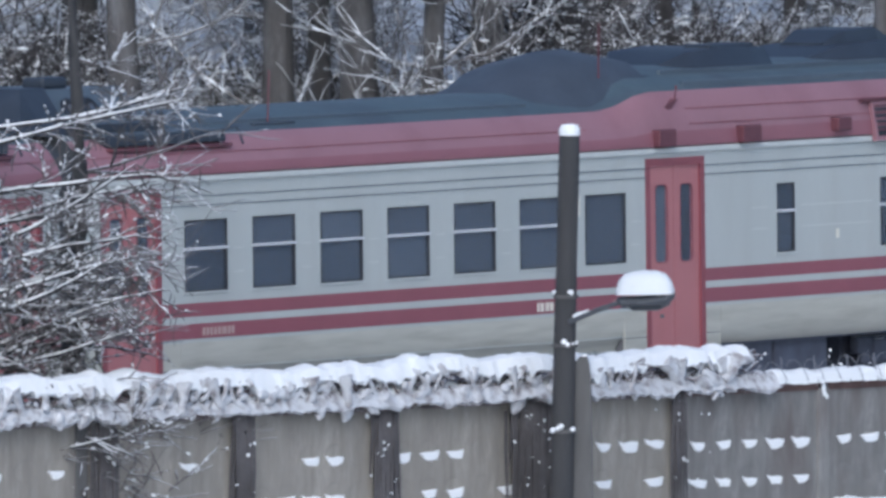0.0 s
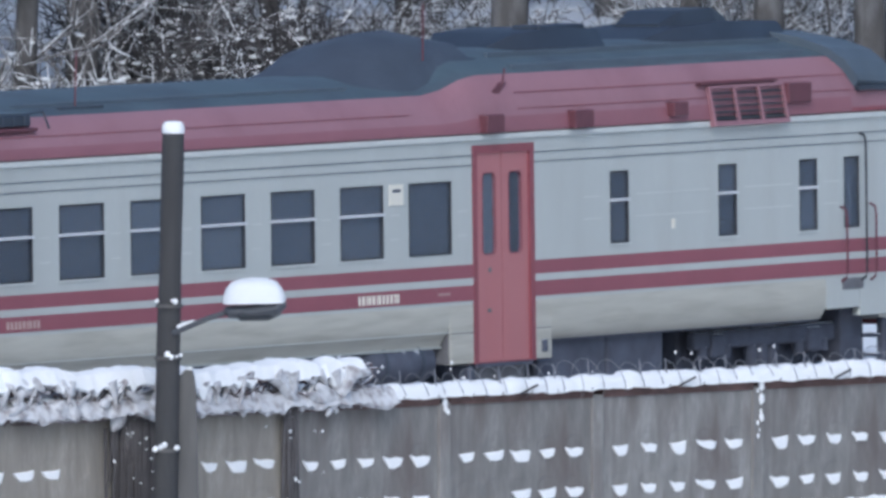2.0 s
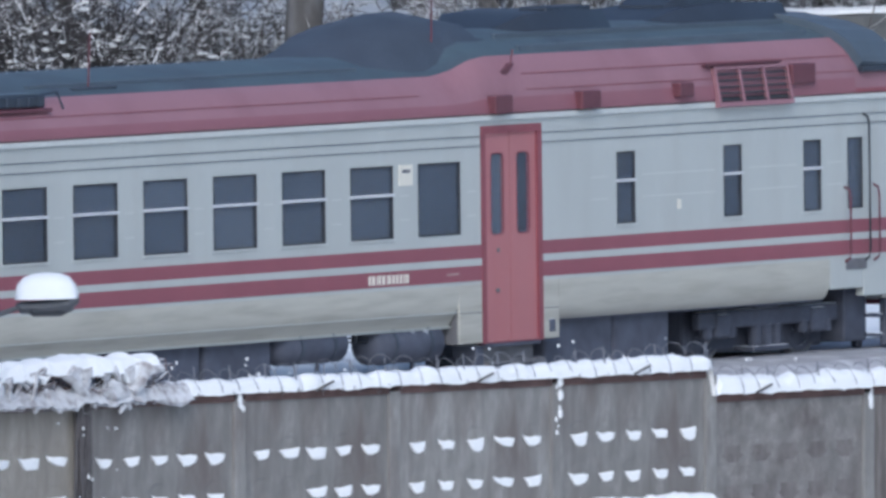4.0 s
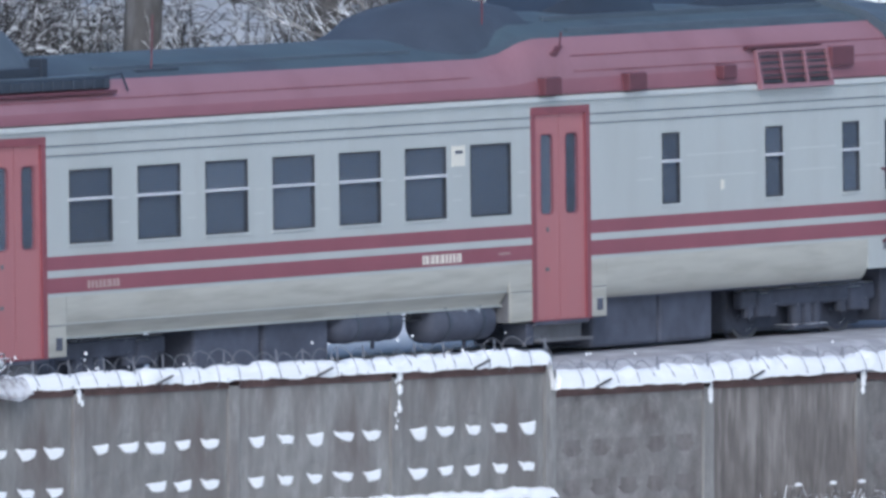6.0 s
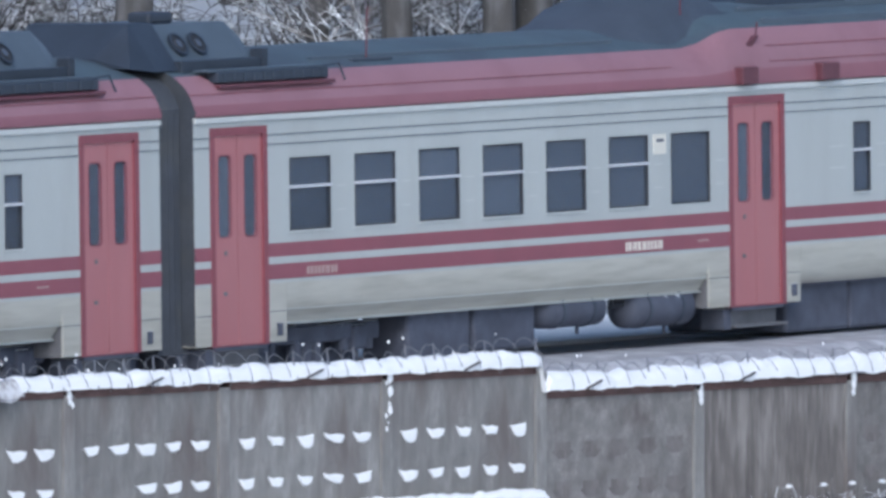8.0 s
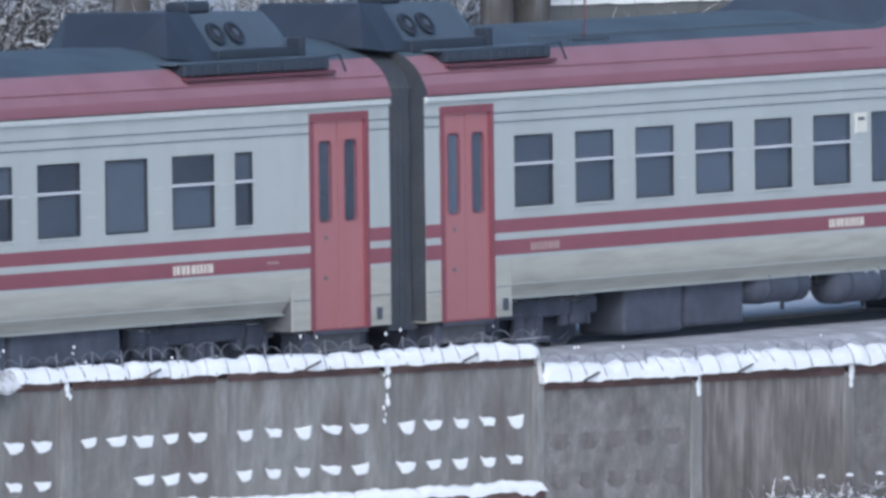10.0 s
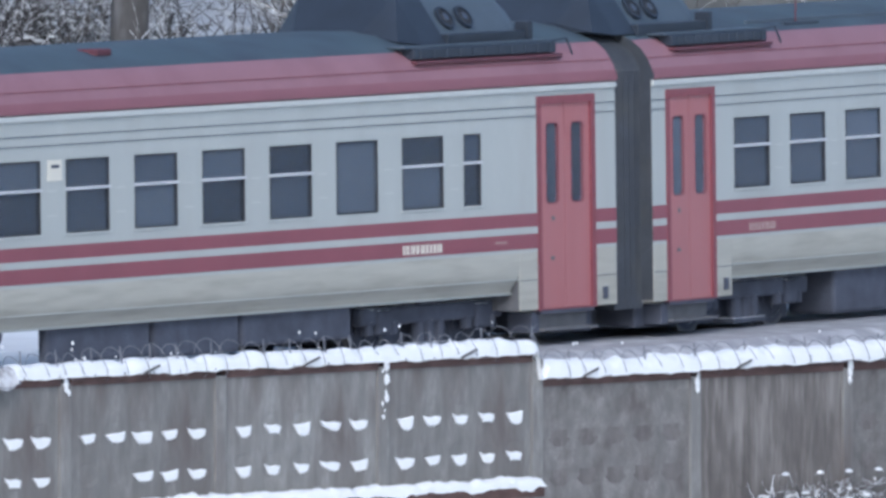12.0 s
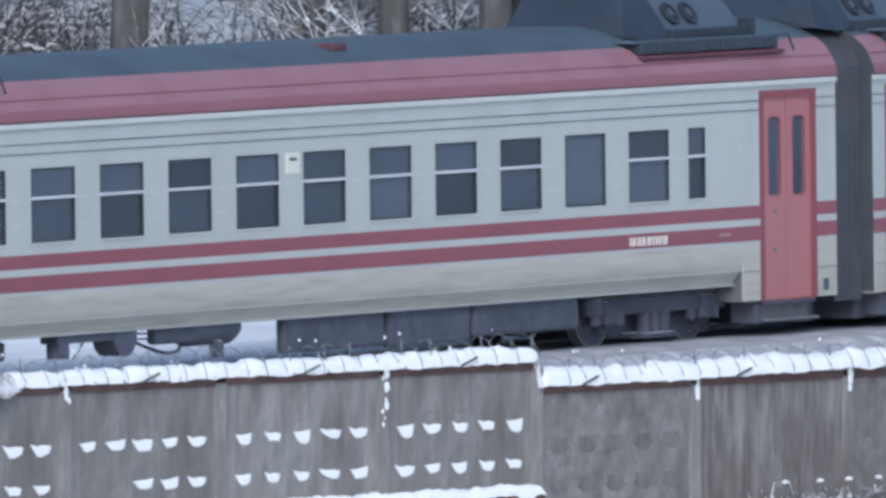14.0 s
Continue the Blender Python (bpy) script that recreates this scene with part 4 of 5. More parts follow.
    part("centre_beam", box(-12.0, 12.0, -0.35, 0.35, 0.72, 1.05), "under", car)
    # rubber gangway to the railcar, in folds
    folds = []
    for i in range(11):
        x = x1 + 0.005 + i * 0.072
        k = 1.0 if i % 2 else 0.975
        ring = [(x, -1.505 * k, 0.42), (x, -1.505 * k, 3.2)] + [(x, -w * 0.99 * k, h - 0.02 - 0.5 * (1 - k)) for w, h in ROOF_LOW[3:]]
        folds.append(ring + [(p[0], -p[1], p[2]) for p in reversed(ring)])
    part("gangway_bellows", loft(folds), "bellows", car, "dark rubber gangway bellows between the carriages")
    return car


railcar = build_power_car()
trailer = build_trailer()


# ------------------------------------------------ the concrete fence
POSTS = [-25.4, -22.7, -19.75, -16.99, -14.55, -11.92, -9.293, -6.619, -3.973, -1.157, 1.554, 4.378, 7.144, 9.9, 12.65, 15.4, 18.1]
TOP_HIGH, TOP_LOW, FOOT = 0.80, 0.505, -1.85
ROWS_DOWN = (0.57, 1.04, 1.51)


def fence_top(u):
    return TOP_LOW if u > 1.55 else (TOP_HIGH if u > -11 else TOP_HIGH + 0.05)


def panel_mesh(length, height, depth, dark_pits=False):
    """A cast panel: a plain band at the top, then rows of eight-sided pits."""
    bm = bmesh.new()
    n, wide = 5, (length - 0.16) / 5
    front, back = -0.07, 0.06
    pits = []

    def quad(*p):
        bm.faces.new([bm.verts.new(q) for q in p])

    z_hi = -ROWS_DOWN[0] + 0.235
    z_lo = -ROWS_DOWN[-1] - 0.235
    quad((0, front, z_hi), (length, front, z_hi), (length, front, 0), (0, front, 0))
    quad((0, front, -height), (length, front, -height), (length, front, z_lo), (0, front, z_lo))
    for a, b in ((0, 0.08), (length - 0.08, length)):
        quad((a, front, z_lo), (b, front, z_lo), (b, front, z_hi), (a, front, z_hi))
    for d in ROWS_DOWN:
        for i in range(n):
            x0, x1, z0, z1 = 0.08 + i * wide, 0.08 + (i + 1) * wide, -d - 0.235, -d + 0.235
            cx, cz = (x0 + x1) / 2, -d
            ring = [Vector((cx + 0.215 * math.cos(radians(22.5 + 45 * k)), front, cz + 0.165 * math.sin(radians(22.5 + 45 * k)))) for k in range(8)]
            deep = [Vector((cx + (p.x - cx) * 0.72, front + depth, cz + (p.z - cz) * 0.72)) for p in ring]
            o = [bm.verts.new(p) for p in ring]
            q = [bm.verts.new(p) for p in deep]
            c = [bm.verts.new(p) for p in ((x1, front, z1), (x0, front, z1), (x0, front, z0), (x1, front, z0))]
            for k in range(4):
                bm.faces.new((c[k], o[2 * k], o[2 * k + 1]))
                bm.faces.new((c[k], o[2 * k + 1], o[(2 * k + 2) % 8], c[(k + 1) % 4]))
            for k in range(8):
                f = bm.faces.new((o[k], o[(k + 1) % 8], q[(k + 1) % 8], q[k]))
                # the lower part of each pit takes the darker concrete
                if dark_pits and k in (4, 5, 6):
                    f.material_index = 1
            upper = bm.faces.new(q[:4])
            lower = bm.faces.new(q[4:] + [q[0], q[3]])
            if dark_pits:
                lower.material_index = 1
            pits.append((cx, cz))
    for y in (back,):
        quad((0, y, -height), (length, y, -height), (length, y, 0), (0, y, 0))
    quad((0, front, 0), (length, front, 0), (length, back, 0), (0, back, 0))
    quad((0, front, -height), (0, back, -height), (0, back, 0), (0, front, 0))
    quad((length, front, -height), (length, back, -height), (length, back, 0), (length, front, 0))
    bmesh.ops.remove_doubles(bm, verts=bm.verts[:], dist=0.0005)
    return bm, pits


def snow_in_pit(rng):
    """Snow lying in the lower half of a pit: level above, thin towards one end and full towards the other."""
    w, h = 0.182 * rng.uniform(0.72, 1.0), 0.125 * rng.uniform(0.8, 1.15)
    tilt, low = rng.uniform(-0.012, 0.02), rng.uniform(0.0, 0.45)
    full = rng.uniform(0.5, 0.85)
    out = [(-w, tilt + 0.004), (-w * 0.78, -h * 0.30), (-w * 0.48, -h * rng.uniform(0.62, 0.80)), (w * (low - 0.40), -h * 0.95), (w * (low + 0.15), -h), (w * 0.82, -h * full - 0.016), (w * 0.97, -h * full * 0.6), (w * 1.0, -tilt + 0.008), (w * 0.4, 0.006), (-w * 0.4, -0.002)]
    out = [(x, z + 0.006 * rng.uniform(-1, 1)) for x, z in out]
    rings = [[(x * 0.8, -0.02, z * 0.8) for x, z in out], [(x, -0.066, z) for x, z in out], [(x * 0.97, -0.078, z * 0.95) for x, z in out], [(x * 0.80, -0.086, z * 0.75 - 0.01) for x, z in out]]
    return loft(rings)


def snow_ridge(u0, u1, base, high, wide, seed, rough=1.0, back=0.0, step=0.06, ends=True, veil=None, pillow=False):
    """A long cap of snow along the fence, uneven in height and overhang."""
    rings = []
    n = max(4, int((u1 - u0) / step))
    for i in range(n + 1):
        u = u0 + (u1 - u0) * i / n
        z = base(u)
        k = noise.noise(Vector((u * 0.8, seed, 0))) * 0.25 + noise.noise(Vector((u * 3.1, seed, 5))) * 0.22 * rough + noise.noise(Vector((u * 8.0, seed, 9))) * 0.10 * rough
        h = high * (1 + k - (0.20 * (1 - abs(math.sin(math.pi * u / 0.40 + 0.8 * noise.noise(Vector((u * 0.7, seed, 3)))))) ** 2 if pillow else 0))
        over = 0.006 * noise.noise(Vector((u * 4, seed, 20))) + 0.02 * max(0, noise.noise(Vector((u * 2.2, seed, 30)))) * rough
        if ends and i in (0, n):
            h *= 0.45
        ring = []
        for a in range(9):
            t = math.pi * a / 8
            ring.append((u, back - wide * math.cos(t) * (1 + 0.06 * k), z + h * math.sin(t) ** 0.6 - (over * 1.6 if a in (0, 1) else 0)))
        ring[0] = (u, back - wide * 0.98, z - over * 2.2)
        if veil:
            drop = veil(u)
            ring[0] = (u, back - wide * (0.96 + 0.05 * noise.noise(Vector((u * 6, 1, 1)))), z - drop)
            ring[1] = (u, back - wide * (1.03 + 0.05 * noise.noise(Vector((u * 5, 2, 1)))), z - drop * 0.5)
        g = 0.012 * rough
        ring = [(x, y + g * noise.noise(Vector((x * 13, y * 13, z * 13 + seed))), q + g * 1.4 * noise.noise(Vector((x * 11, y * 11 + 7, q * 11 + seed)))) for x, y, q in ring for z in (q,)]
        rings.append(ring)
    return loft(rings)


def build_fence():
    rng = random.Random(4)
    fence = tagged(new("concrete_fence"), "weathered grey concrete panel fence capped with snow", "fence")
    fence.matrix_world = FENCE
    pit_snows = [part("pit_snow", snow_in_pit(rng), "snow", fence, m=pose(0, 0, -60)) for _ in range(14)]
    hosts = pit_snows[:]
    used = set()
    for k, (a, b) in enumerate(zip(POSTS, POSTS[1:])):
        low = a >= 1.5
        tan = a < -11.8
        top = TOP_LOW if low else (TOP_HIGH if a > -11 else TOP_HIGH + 0.05)
        blotched = low and k % 2 == 0
        bm, pits = panel_mesh(b - a - 0.16, top - FOOT, (0.005 if blotched else 0.003) if low else 0.008, blotched)
        panel = part("panel", bm, ["tan_concrete" if tan else (("blotched_concrete" if blotched else "streaked_concrete") if low else "concrete"), "dark_pit_concrete"], fence, "sandy cast concrete panel" if tan else "grey cast concrete panel with rows of pits", m=pose(a + 0.08, 0, top))
        if not low:
            for i, (x, z) in enumerate(pits):
                row = i // 5
                if row == 2 or rng.random() < (0.5 if a < -12 else (0.15 if a < -9.4 else 0.0)):
                    continue
                if row == 1 and i % 5 < 2 and -6.7 < a < -6.5:
                    continue
                j = rng.randrange(len(hosts))
                m = pose(a + 0.08 + x + rng.uniform(-0.01, 0.01), 0, top + z - 0.015)
                if j not in used:
                    used.add(j)
                    hosts[j].matrix_basis = m
                else:
                    share("pit_snow", hosts[j], fence, m)
        part("coping", box(a + 0.085, b - 0.085, -0.10, 0.09, top, top + 0.10, 0.01), "rust", fence, "rusty brown coping strip")
    for k, u in enumerate(POSTS):
        top = max(fence_top(u - 0.1), fence_top(u + 0.1)) + 0.03
        part("post", box(u - 0.10, u + 0.10, -0.10, 0.10, FOOT - 0.1, top, 0.015), "stub" if u < -14 else "concrete", fence)
    # a ledge along the foot of three panels, with snow on it
    part("ledge", box(-6.5, 1.45, -0.30, -0.07, -0.78, -0.66, 0.01), "rust", fence, "rusty brown ledge on the fence")
    part("ledge_snow", snow_ridge(-6.5, 1.46, lambda u: -0.67, 0.12, 0.13, 7.0, 1.9, back=-0.19), "snow", fence, "snow lying on the ledge", smooth=True)
    part("snow_cap", snow_ridge(-26, 1.62, lambda u: fence_top(u) + 0.095, 0.18, 0.17, 1.0, pillow=True), "snow", fence, "thick snow cap along the fence top", smooth=True)
    part("snow_cap", snow_ridge(1.60, 18.2, lambda u: TOP_LOW + 0.095 + 0.012 * max(0, u - 4), 0.21, 0.195, 2.0, 1.3, pillow=True), "snow", fence, "thick snow cap along the fence top", smooth=True)
    # snow that has run down beside three posts
    for u, top in ((-1.157, TOP_HIGH), (-6.62, TOP_HIGH), (-9.29, TOP_HIGH), (4.378, TOP_LOW), (7.144, TOP_LOW)):
        bm = bmesh.new()
        for i in range(9 if u in (-1.157, -9.29) else 3):
            z = top + 0.05 - i * 0.075 + rng.uniform(-0.02, 0.02)
            r = 0.055 * rng.uniform(0.35, 1.0) * (1 - 0.05 * i)
            bmesh.ops.create_icosphere(bm, subdivisions=1, radius=r, matrix=Matrix.Translation((u + rng.uniform(-0.05, 0.05), -0.11, z)) @ Matrix.Diagonal((1, 0.6, 1.5, 1)))
        tagged(part("snow_clot", bm, "snow", fence, "snow clinging beside the post", smooth=True), kind="stuff")
    return fence


fence = build_fence()


def build_razor_wire():
    coil = tagged(new("razor_wire"), "coiled razor wire half sunk in the fence snow", "razor wire")
    coil.matrix_world = FENCE
    rng = random.Random(9)
    for u0, u1, top in ((-8.6, 1.7, TOP_HIGH), (1.8, 18.0, TOP_LOW)):
        pts = []
        n = int((u1 - u0) / 0.34 * 14)
        for i in range(n):
            a = i / 14 * math.tau + 1.6 * noise.noise(Vector((i * 0.03, 3, u0)))
            r = 0.158 * (1 + 0.6 * noise.noise(Vector((i * 0.035, u0, 0))))
            pts.append((u0 + (u1 - u0) * i / n + 0.10 * math.cos(a + 0.6), -0.065 + r * 1.12 * math.cos(a), top + 0.24 + r * 1.05 * math.sin(a)))
        part("coil", tube(pts, 0.0050, 4), "wire", coil)
        bm = bmesh.new()
        u = u0 + 0.3
        while u < u1:
            tube([(u, -0.17, top + 0.10), (u + 0.05, -0.06, top + 0.28), (u + 0.10, 0.0, top + 0.42)], [0.012, 0.011, 0.009], 5, bm)
            u += rng.choice((0.45, 0.5, 0.6, 0.9))
        tagged(part("wire_stay", bm, "wire", coil), kind="stuff")
        k = u0 + 0.6
        while k < u1:
            part("bracket", tube([(k - 0.16, -0.20, top + 0.10), (k + 0.10, -0.21, top + 0.19)], 0.016, 6), "stub", coil)
            k += 2.75
        bm = bmesh.new()
        for i in range(int((u1 - u0) * 2.2)):
            bmesh.ops.create_icosphere(bm, subdivisions=1, radius=rng.uniform(0.008, 0.018), matrix=Matrix.Translation((rng.uniform(u0, u1), rng.uniform(-0.15, 0.15), top + rng.choice((0.30, 0.42, 0.47, 0.49)))) @ Matrix.Diagonal((1, 1, 1.4, 1)))
        tagged(part("snow_clot", bm, "snow", coil, "snow clinging to the wire", smooth=True), kind="stuff")


build_razor_wire()


# ------------------------------------------------ snow-laden creeper on the fence
def build_creeper():
    rng = random.Random(12)
    creeper = tagged(new("snowy_creeper"), "leafless creeper heaped with snow over the fence", "creeper", kind="stuff")
    creeper.matrix_world = FENCE
    ends = -8.1

    def lip(u):
        """Height of the snow's upper edge over the tangle."""
        n = 0.13 * noise.noise(Vector((u * 0.7, 3, 0))) + 0.06 * noise.noise(Vector((u * 2.3, 13, 0)))
        return TOP_HIGH + 0.42 + n

    stems = bmesh.new()
    for i in range(1500):
        u = rng.uniform(-24, ends + 0.1)
        y, z = rng.uniform(-0.20, 0.12), rng.uniform(TOP_HIGH + 0.02, lip(u) + 0.06)
        dx, dz = rng.uniform(-0.14, 0.14), rng.uniform(-0.13, 0.09)
        pts = [(u, y, z)]
        for k in range(3):
            dx += rng.uniform(-0.10, 0.10)
            dz -= rng.uniform(-0.05, 0.06)
            u, y = u + dx, y - rng.uniform(-0.04, 0.05)
            z = max(min(z + dz, lip(u) + 0.08), TOP_HIGH + 0.02)
            pts.append((min(u, ends + 0.25), y, z))
        tube(pts, [0.018, 0.015, 0.011, 0.006], 4, stems)
    tagged(part("stem_tangle", stems, "vine", creeper, "tangled brown stems"), kind="stuff")
    hang = bmesh.new()
    for mid, spread, n, drop in ((-11.9, 0.20, 120, 1.9), (-16.99, 0.07, 110, 2.2), (-14.55, 0.07, 110, 2.2), (-19.4, 0.08, 90, 2.2), (-9.3, 0.06, 34, 1.3)):
        for i in range(n):
            u, z, y = mid + rng.gauss(0, spread), TOP_HIGH + rng.uniform(-0.1, 0.15), -0.115 - rng.uniform(0, 0.06)
            pts = [(u, y, z)]
            step = drop * rng.uniform(0.12, 0.36)
            for k in range(3):
                u, z, y = u + rng.uniform(-0.035, 0.035), z - step, y - rng.uniform(-0.02, 0.02)
                pts.append((u, min(y, -0.11), z))
            tube(pts, [0.020, 0.018, 0.015, 0.006], 4, hang)
    tagged(part("hanging_stem", hang, "hang", creeper, "dark stems clinging to the posts"), kind="stuff")
    part("snow_blanket", snow_ridge(-24, ends, lip, 0.19, 0.24, 41.0, 1.3, back=-0.03, step=0.03, veil=lambda u: max(0.0, 0.03 + 0.16 * noise.noise(Vector((u * 2.6, 5, 2))) + 0.13 * noise.noise(Vector((u * 8.5, 6, 2))))), "snow", creeper, "blanket of snow arching over the creeper", smooth=True)
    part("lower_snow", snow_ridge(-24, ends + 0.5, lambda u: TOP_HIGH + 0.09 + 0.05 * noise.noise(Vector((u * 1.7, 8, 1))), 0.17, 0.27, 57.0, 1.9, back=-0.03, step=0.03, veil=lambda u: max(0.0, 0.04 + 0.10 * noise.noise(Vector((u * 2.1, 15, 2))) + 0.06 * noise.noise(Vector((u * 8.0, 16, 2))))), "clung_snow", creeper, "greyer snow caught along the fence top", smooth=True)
    drip = bmesh.new()
    for k in range(80):
        u = rng.uniform(-24, ends - 0.1)
        z1, z0, r = lip(u) + 0.04, TOP_HIGH + rng.uniform(0.05, 0.25), rng.choice((0.02, 0.03, 0.045, 0.07))
        lean = rng.uniform(-0.3, 0.3)
        y = -0.24 + rng.uniform(-0.03, 0.06)
        tube([(u, y, z1), (u + lean * 0.35, y - 0.02, z1 * 0.6 + z0 * 0.4), (u + lean * 0.6, y - 0.01, z1 * 0.3 + z0 * 0.7), (u + lean, y, z0)], [r * 1.6, r, r * rng.uniform(0.5, 1.1), r * 0.8], 8, drip)
    for k in range(260):
        u = rng.uniform(-24, ends)
        s = rng.choice((0.03, 0.04, 0.06, 0.085))
        m = Matrix.Translation((u, -0.24 + rng.uniform(-0.04, 0.06), rng.uniform(TOP_HIGH, lip(u) + 0.05))) @ Matrix.Rotation(rng.uniform(-0.8, 0.8), 4, "Y") @ Matrix.Diagonal((rng.uniform(0.8, 2.4), 0.6, rng.uniform(0.5, 1.1), 1))
        bmesh.ops.create_icosphere(drip, subdivisions=2, radius=s, matrix=m)
    for v in drip.verts:
        v.co += Vector((0.03, 0.03, 0.035)) * noise.noise(v.co * 11.0)
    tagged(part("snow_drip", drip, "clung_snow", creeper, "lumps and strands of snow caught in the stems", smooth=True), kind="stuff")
    heap = bmesh.new()
    for k in range(50):
        u = rng.gauss(rng.choice((-11.9, -11.9, -14.55, -16.99, -19.4, -9.3)), 0.22)
        if u < ends:
            m = Matrix.Translation((u, -0.20, TOP_HIGH - rng.uniform(0.1, 1.3) ** 1.3)) @ Matrix.Rotation(rng.uniform(-0.8, 0.8), 4, "Y") @ Matrix.Diagonal((rng.uniform(0.6, 1.8), 0.6, rng.uniform(0.6, 1.3), 1))
            bmesh.ops.create_icosphere(heap, subdivisions=1, radius=rng.uniform(0.010, 0.024), matrix=m)
    for v in heap.verts:
        v.co += Vector((0.03, 0.02, 0.03)) * noise.noise(v.co * 9.0)
    tagged(part("snow_heap", heap, "snow", creeper, "flecks of snow caught on the panels", smooth=True), kind="stuff")


build_creeper()


# ------------------------------------------------ the lamp post
def build_lamp_post():
    post = tagged(new("street_lamp"), "leaning grey wooden pole with a snow-capped street lamp", "street lamp")
    post.matrix_world = pose(-7.40, 252.3, 0.30, 0, 0, 0)
    rng = random.Random(3)
    rings = []
    for i in range(16):
        k = i / 15
        z = -1.9 + (3.86 + 1.9) * k
        r = 0.150 - 0.026 * k
        cx = -0.075 * (3.86 - z) / 2.0 * 0.6
        rings.append([(cx + (r + 0.008 * noise.noise(Vector((a, i * 0.4, 0)))) * math.cos(a * math.tau / 14), r * math.sin(a * math.tau / 14), z) for a in range(14)])
    part("pole", loft(rings), "wood", post, "weathered wooden pole", smooth=True)
    part("pole_snow", loft([[(r * math.cos(a * math.tau / 12), r * math.sin(a * math.tau / 12), z) for a in range(12)] for r, z in ((0.126, 3.84), (0.132, 3.88), (0.128, 3.93), (0.10, 3.975), (0.03, 3.985))]), "snow", post, "cap of snow on the pole", smooth=True)
    # the concrete stub to which the pole is lashed
    part("stub", loft([[(x - w, 0.04, z), (x + w, 0.04, z), (x + w, 0.26, z), (x - w, 0.26, z)] for x, w, z in ((0.17, 0.13, -1.9), (0.145, 0.115, 0.85), (0.15, 0.085, 1.05), (0.17, 0.04, 1.12))]), "stub", post, "dark concrete stub lashed to the pole")
    part("stub_snow", box(0.14, 0.22, 0.06, 0.24, 1.10, 1.15, 0.02), "snow", post)
    for z in (1.26, 1.86, 0.2):
        cx = -0.075 * (3.86 - z) / 2.0 * 0.6
        lash = disc(0.158, -0.02, 0.02, 16, hole=0.13)
        lash.transform(Matrix.Translation((cx, 0, z)) @ Matrix.Rotation(math.pi / 2, 4, "X"))
        part("lashing", lash, "stub", post)
        bm = bmesh.new()
        for k in range(5):
            bmesh.ops.create_icosphere(bm, subdivisions=1, radius=rng.uniform(0.02, 0.045), matrix=Matrix.Translation((cx + rng.uniform(-0.15, 0.15), -0.14, z + rng.uniform(0.01, 0.07))))
        tagged(part("snow_clot", bm, "snow", post, smooth=True), kind="stuff")
    part("arm", tube([(-0.0, -0.12, 1.45), (0.15, -0.2, 1.52), (0.38, -0.34, 1.62), (0.72, -0.47, 1.74)], [0.036, 0.034, 0.032, 0.030], 8), "lamp_grey", post, "thin steel arm", m=pose(0, 0, 0.10))
    part("arm_snow", tube([(0.06, -0.15, 1.52), (0.24, -0.26, 1.60)], [0.03, 0.015], 6), "snow", post, m=pose(0, 0, 0.10))
    head = [(0.0, 1.62, 0.05), (0.06, 1.60, 0.16), (0.32, 1.60, 0.19), (0.62, 1.65, 0.20), (0.72, 1.70, 0.10)]
    rings = []
    for q, z, w in head:
        x = 0.50 + q
        rings.append([(x, -0.42 - q * 0.2 + w * math.cos(a * math.tau / 12), z + 0.11 + 0.085 * math.sin(a * math.tau / 12) * (w / 0.19)) for a in range(12)])
    part("housing", loft(rings), "lamp_grey", post, "grey lamp housing", smooth=True, m=pose(0.09, 0, 0.10))
    part("lens", loft([[(x, -0.50 + w * math.cos(a * math.tau / 12), z + h * math.sin(a * math.tau / 12)) for a in range(12)] for x, w, z, h in ((0.62, 0.06, 1.69, 0.03), (0.70, 0.16, 1.67, 0.065), (1.02, 0.17, 1.68, 0.07), (1.16, 0.06, 1.71, 0.03))]), "lens", post, "dull lamp lens", smooth=True, m=pose(0.09, 0, 0.10))
    rings = []
    for q, w, h in ((-0.01, 0.05, 0.05), (0.02, 0.16, 0.17), (0.09, 0.21, 0.25), (0.20, 0.225, 0.285), (0.34, 0.235, 0.30), (0.50, 0.23, 0.29), (0.61, 0.20, 0.25), (0.68, 0.16, 0.16), (0.715, 0.07, 0.06)):
        x = 0.50 + q
        rings.append([(x, -0.42 - q * 0.2 - w * math.cos(math.pi * a / 8), 1.80 + q * 0.03 + h * math.sin(math.pi * a / 8) ** 0.5) for a in range(9)])
    part("lamp_snow", loft(rings), "old_snow", post, "tall snow cushion on the lamp", smooth=True, m=pose(0.09, 0, 0.10))
    return post


build_lamp_post()


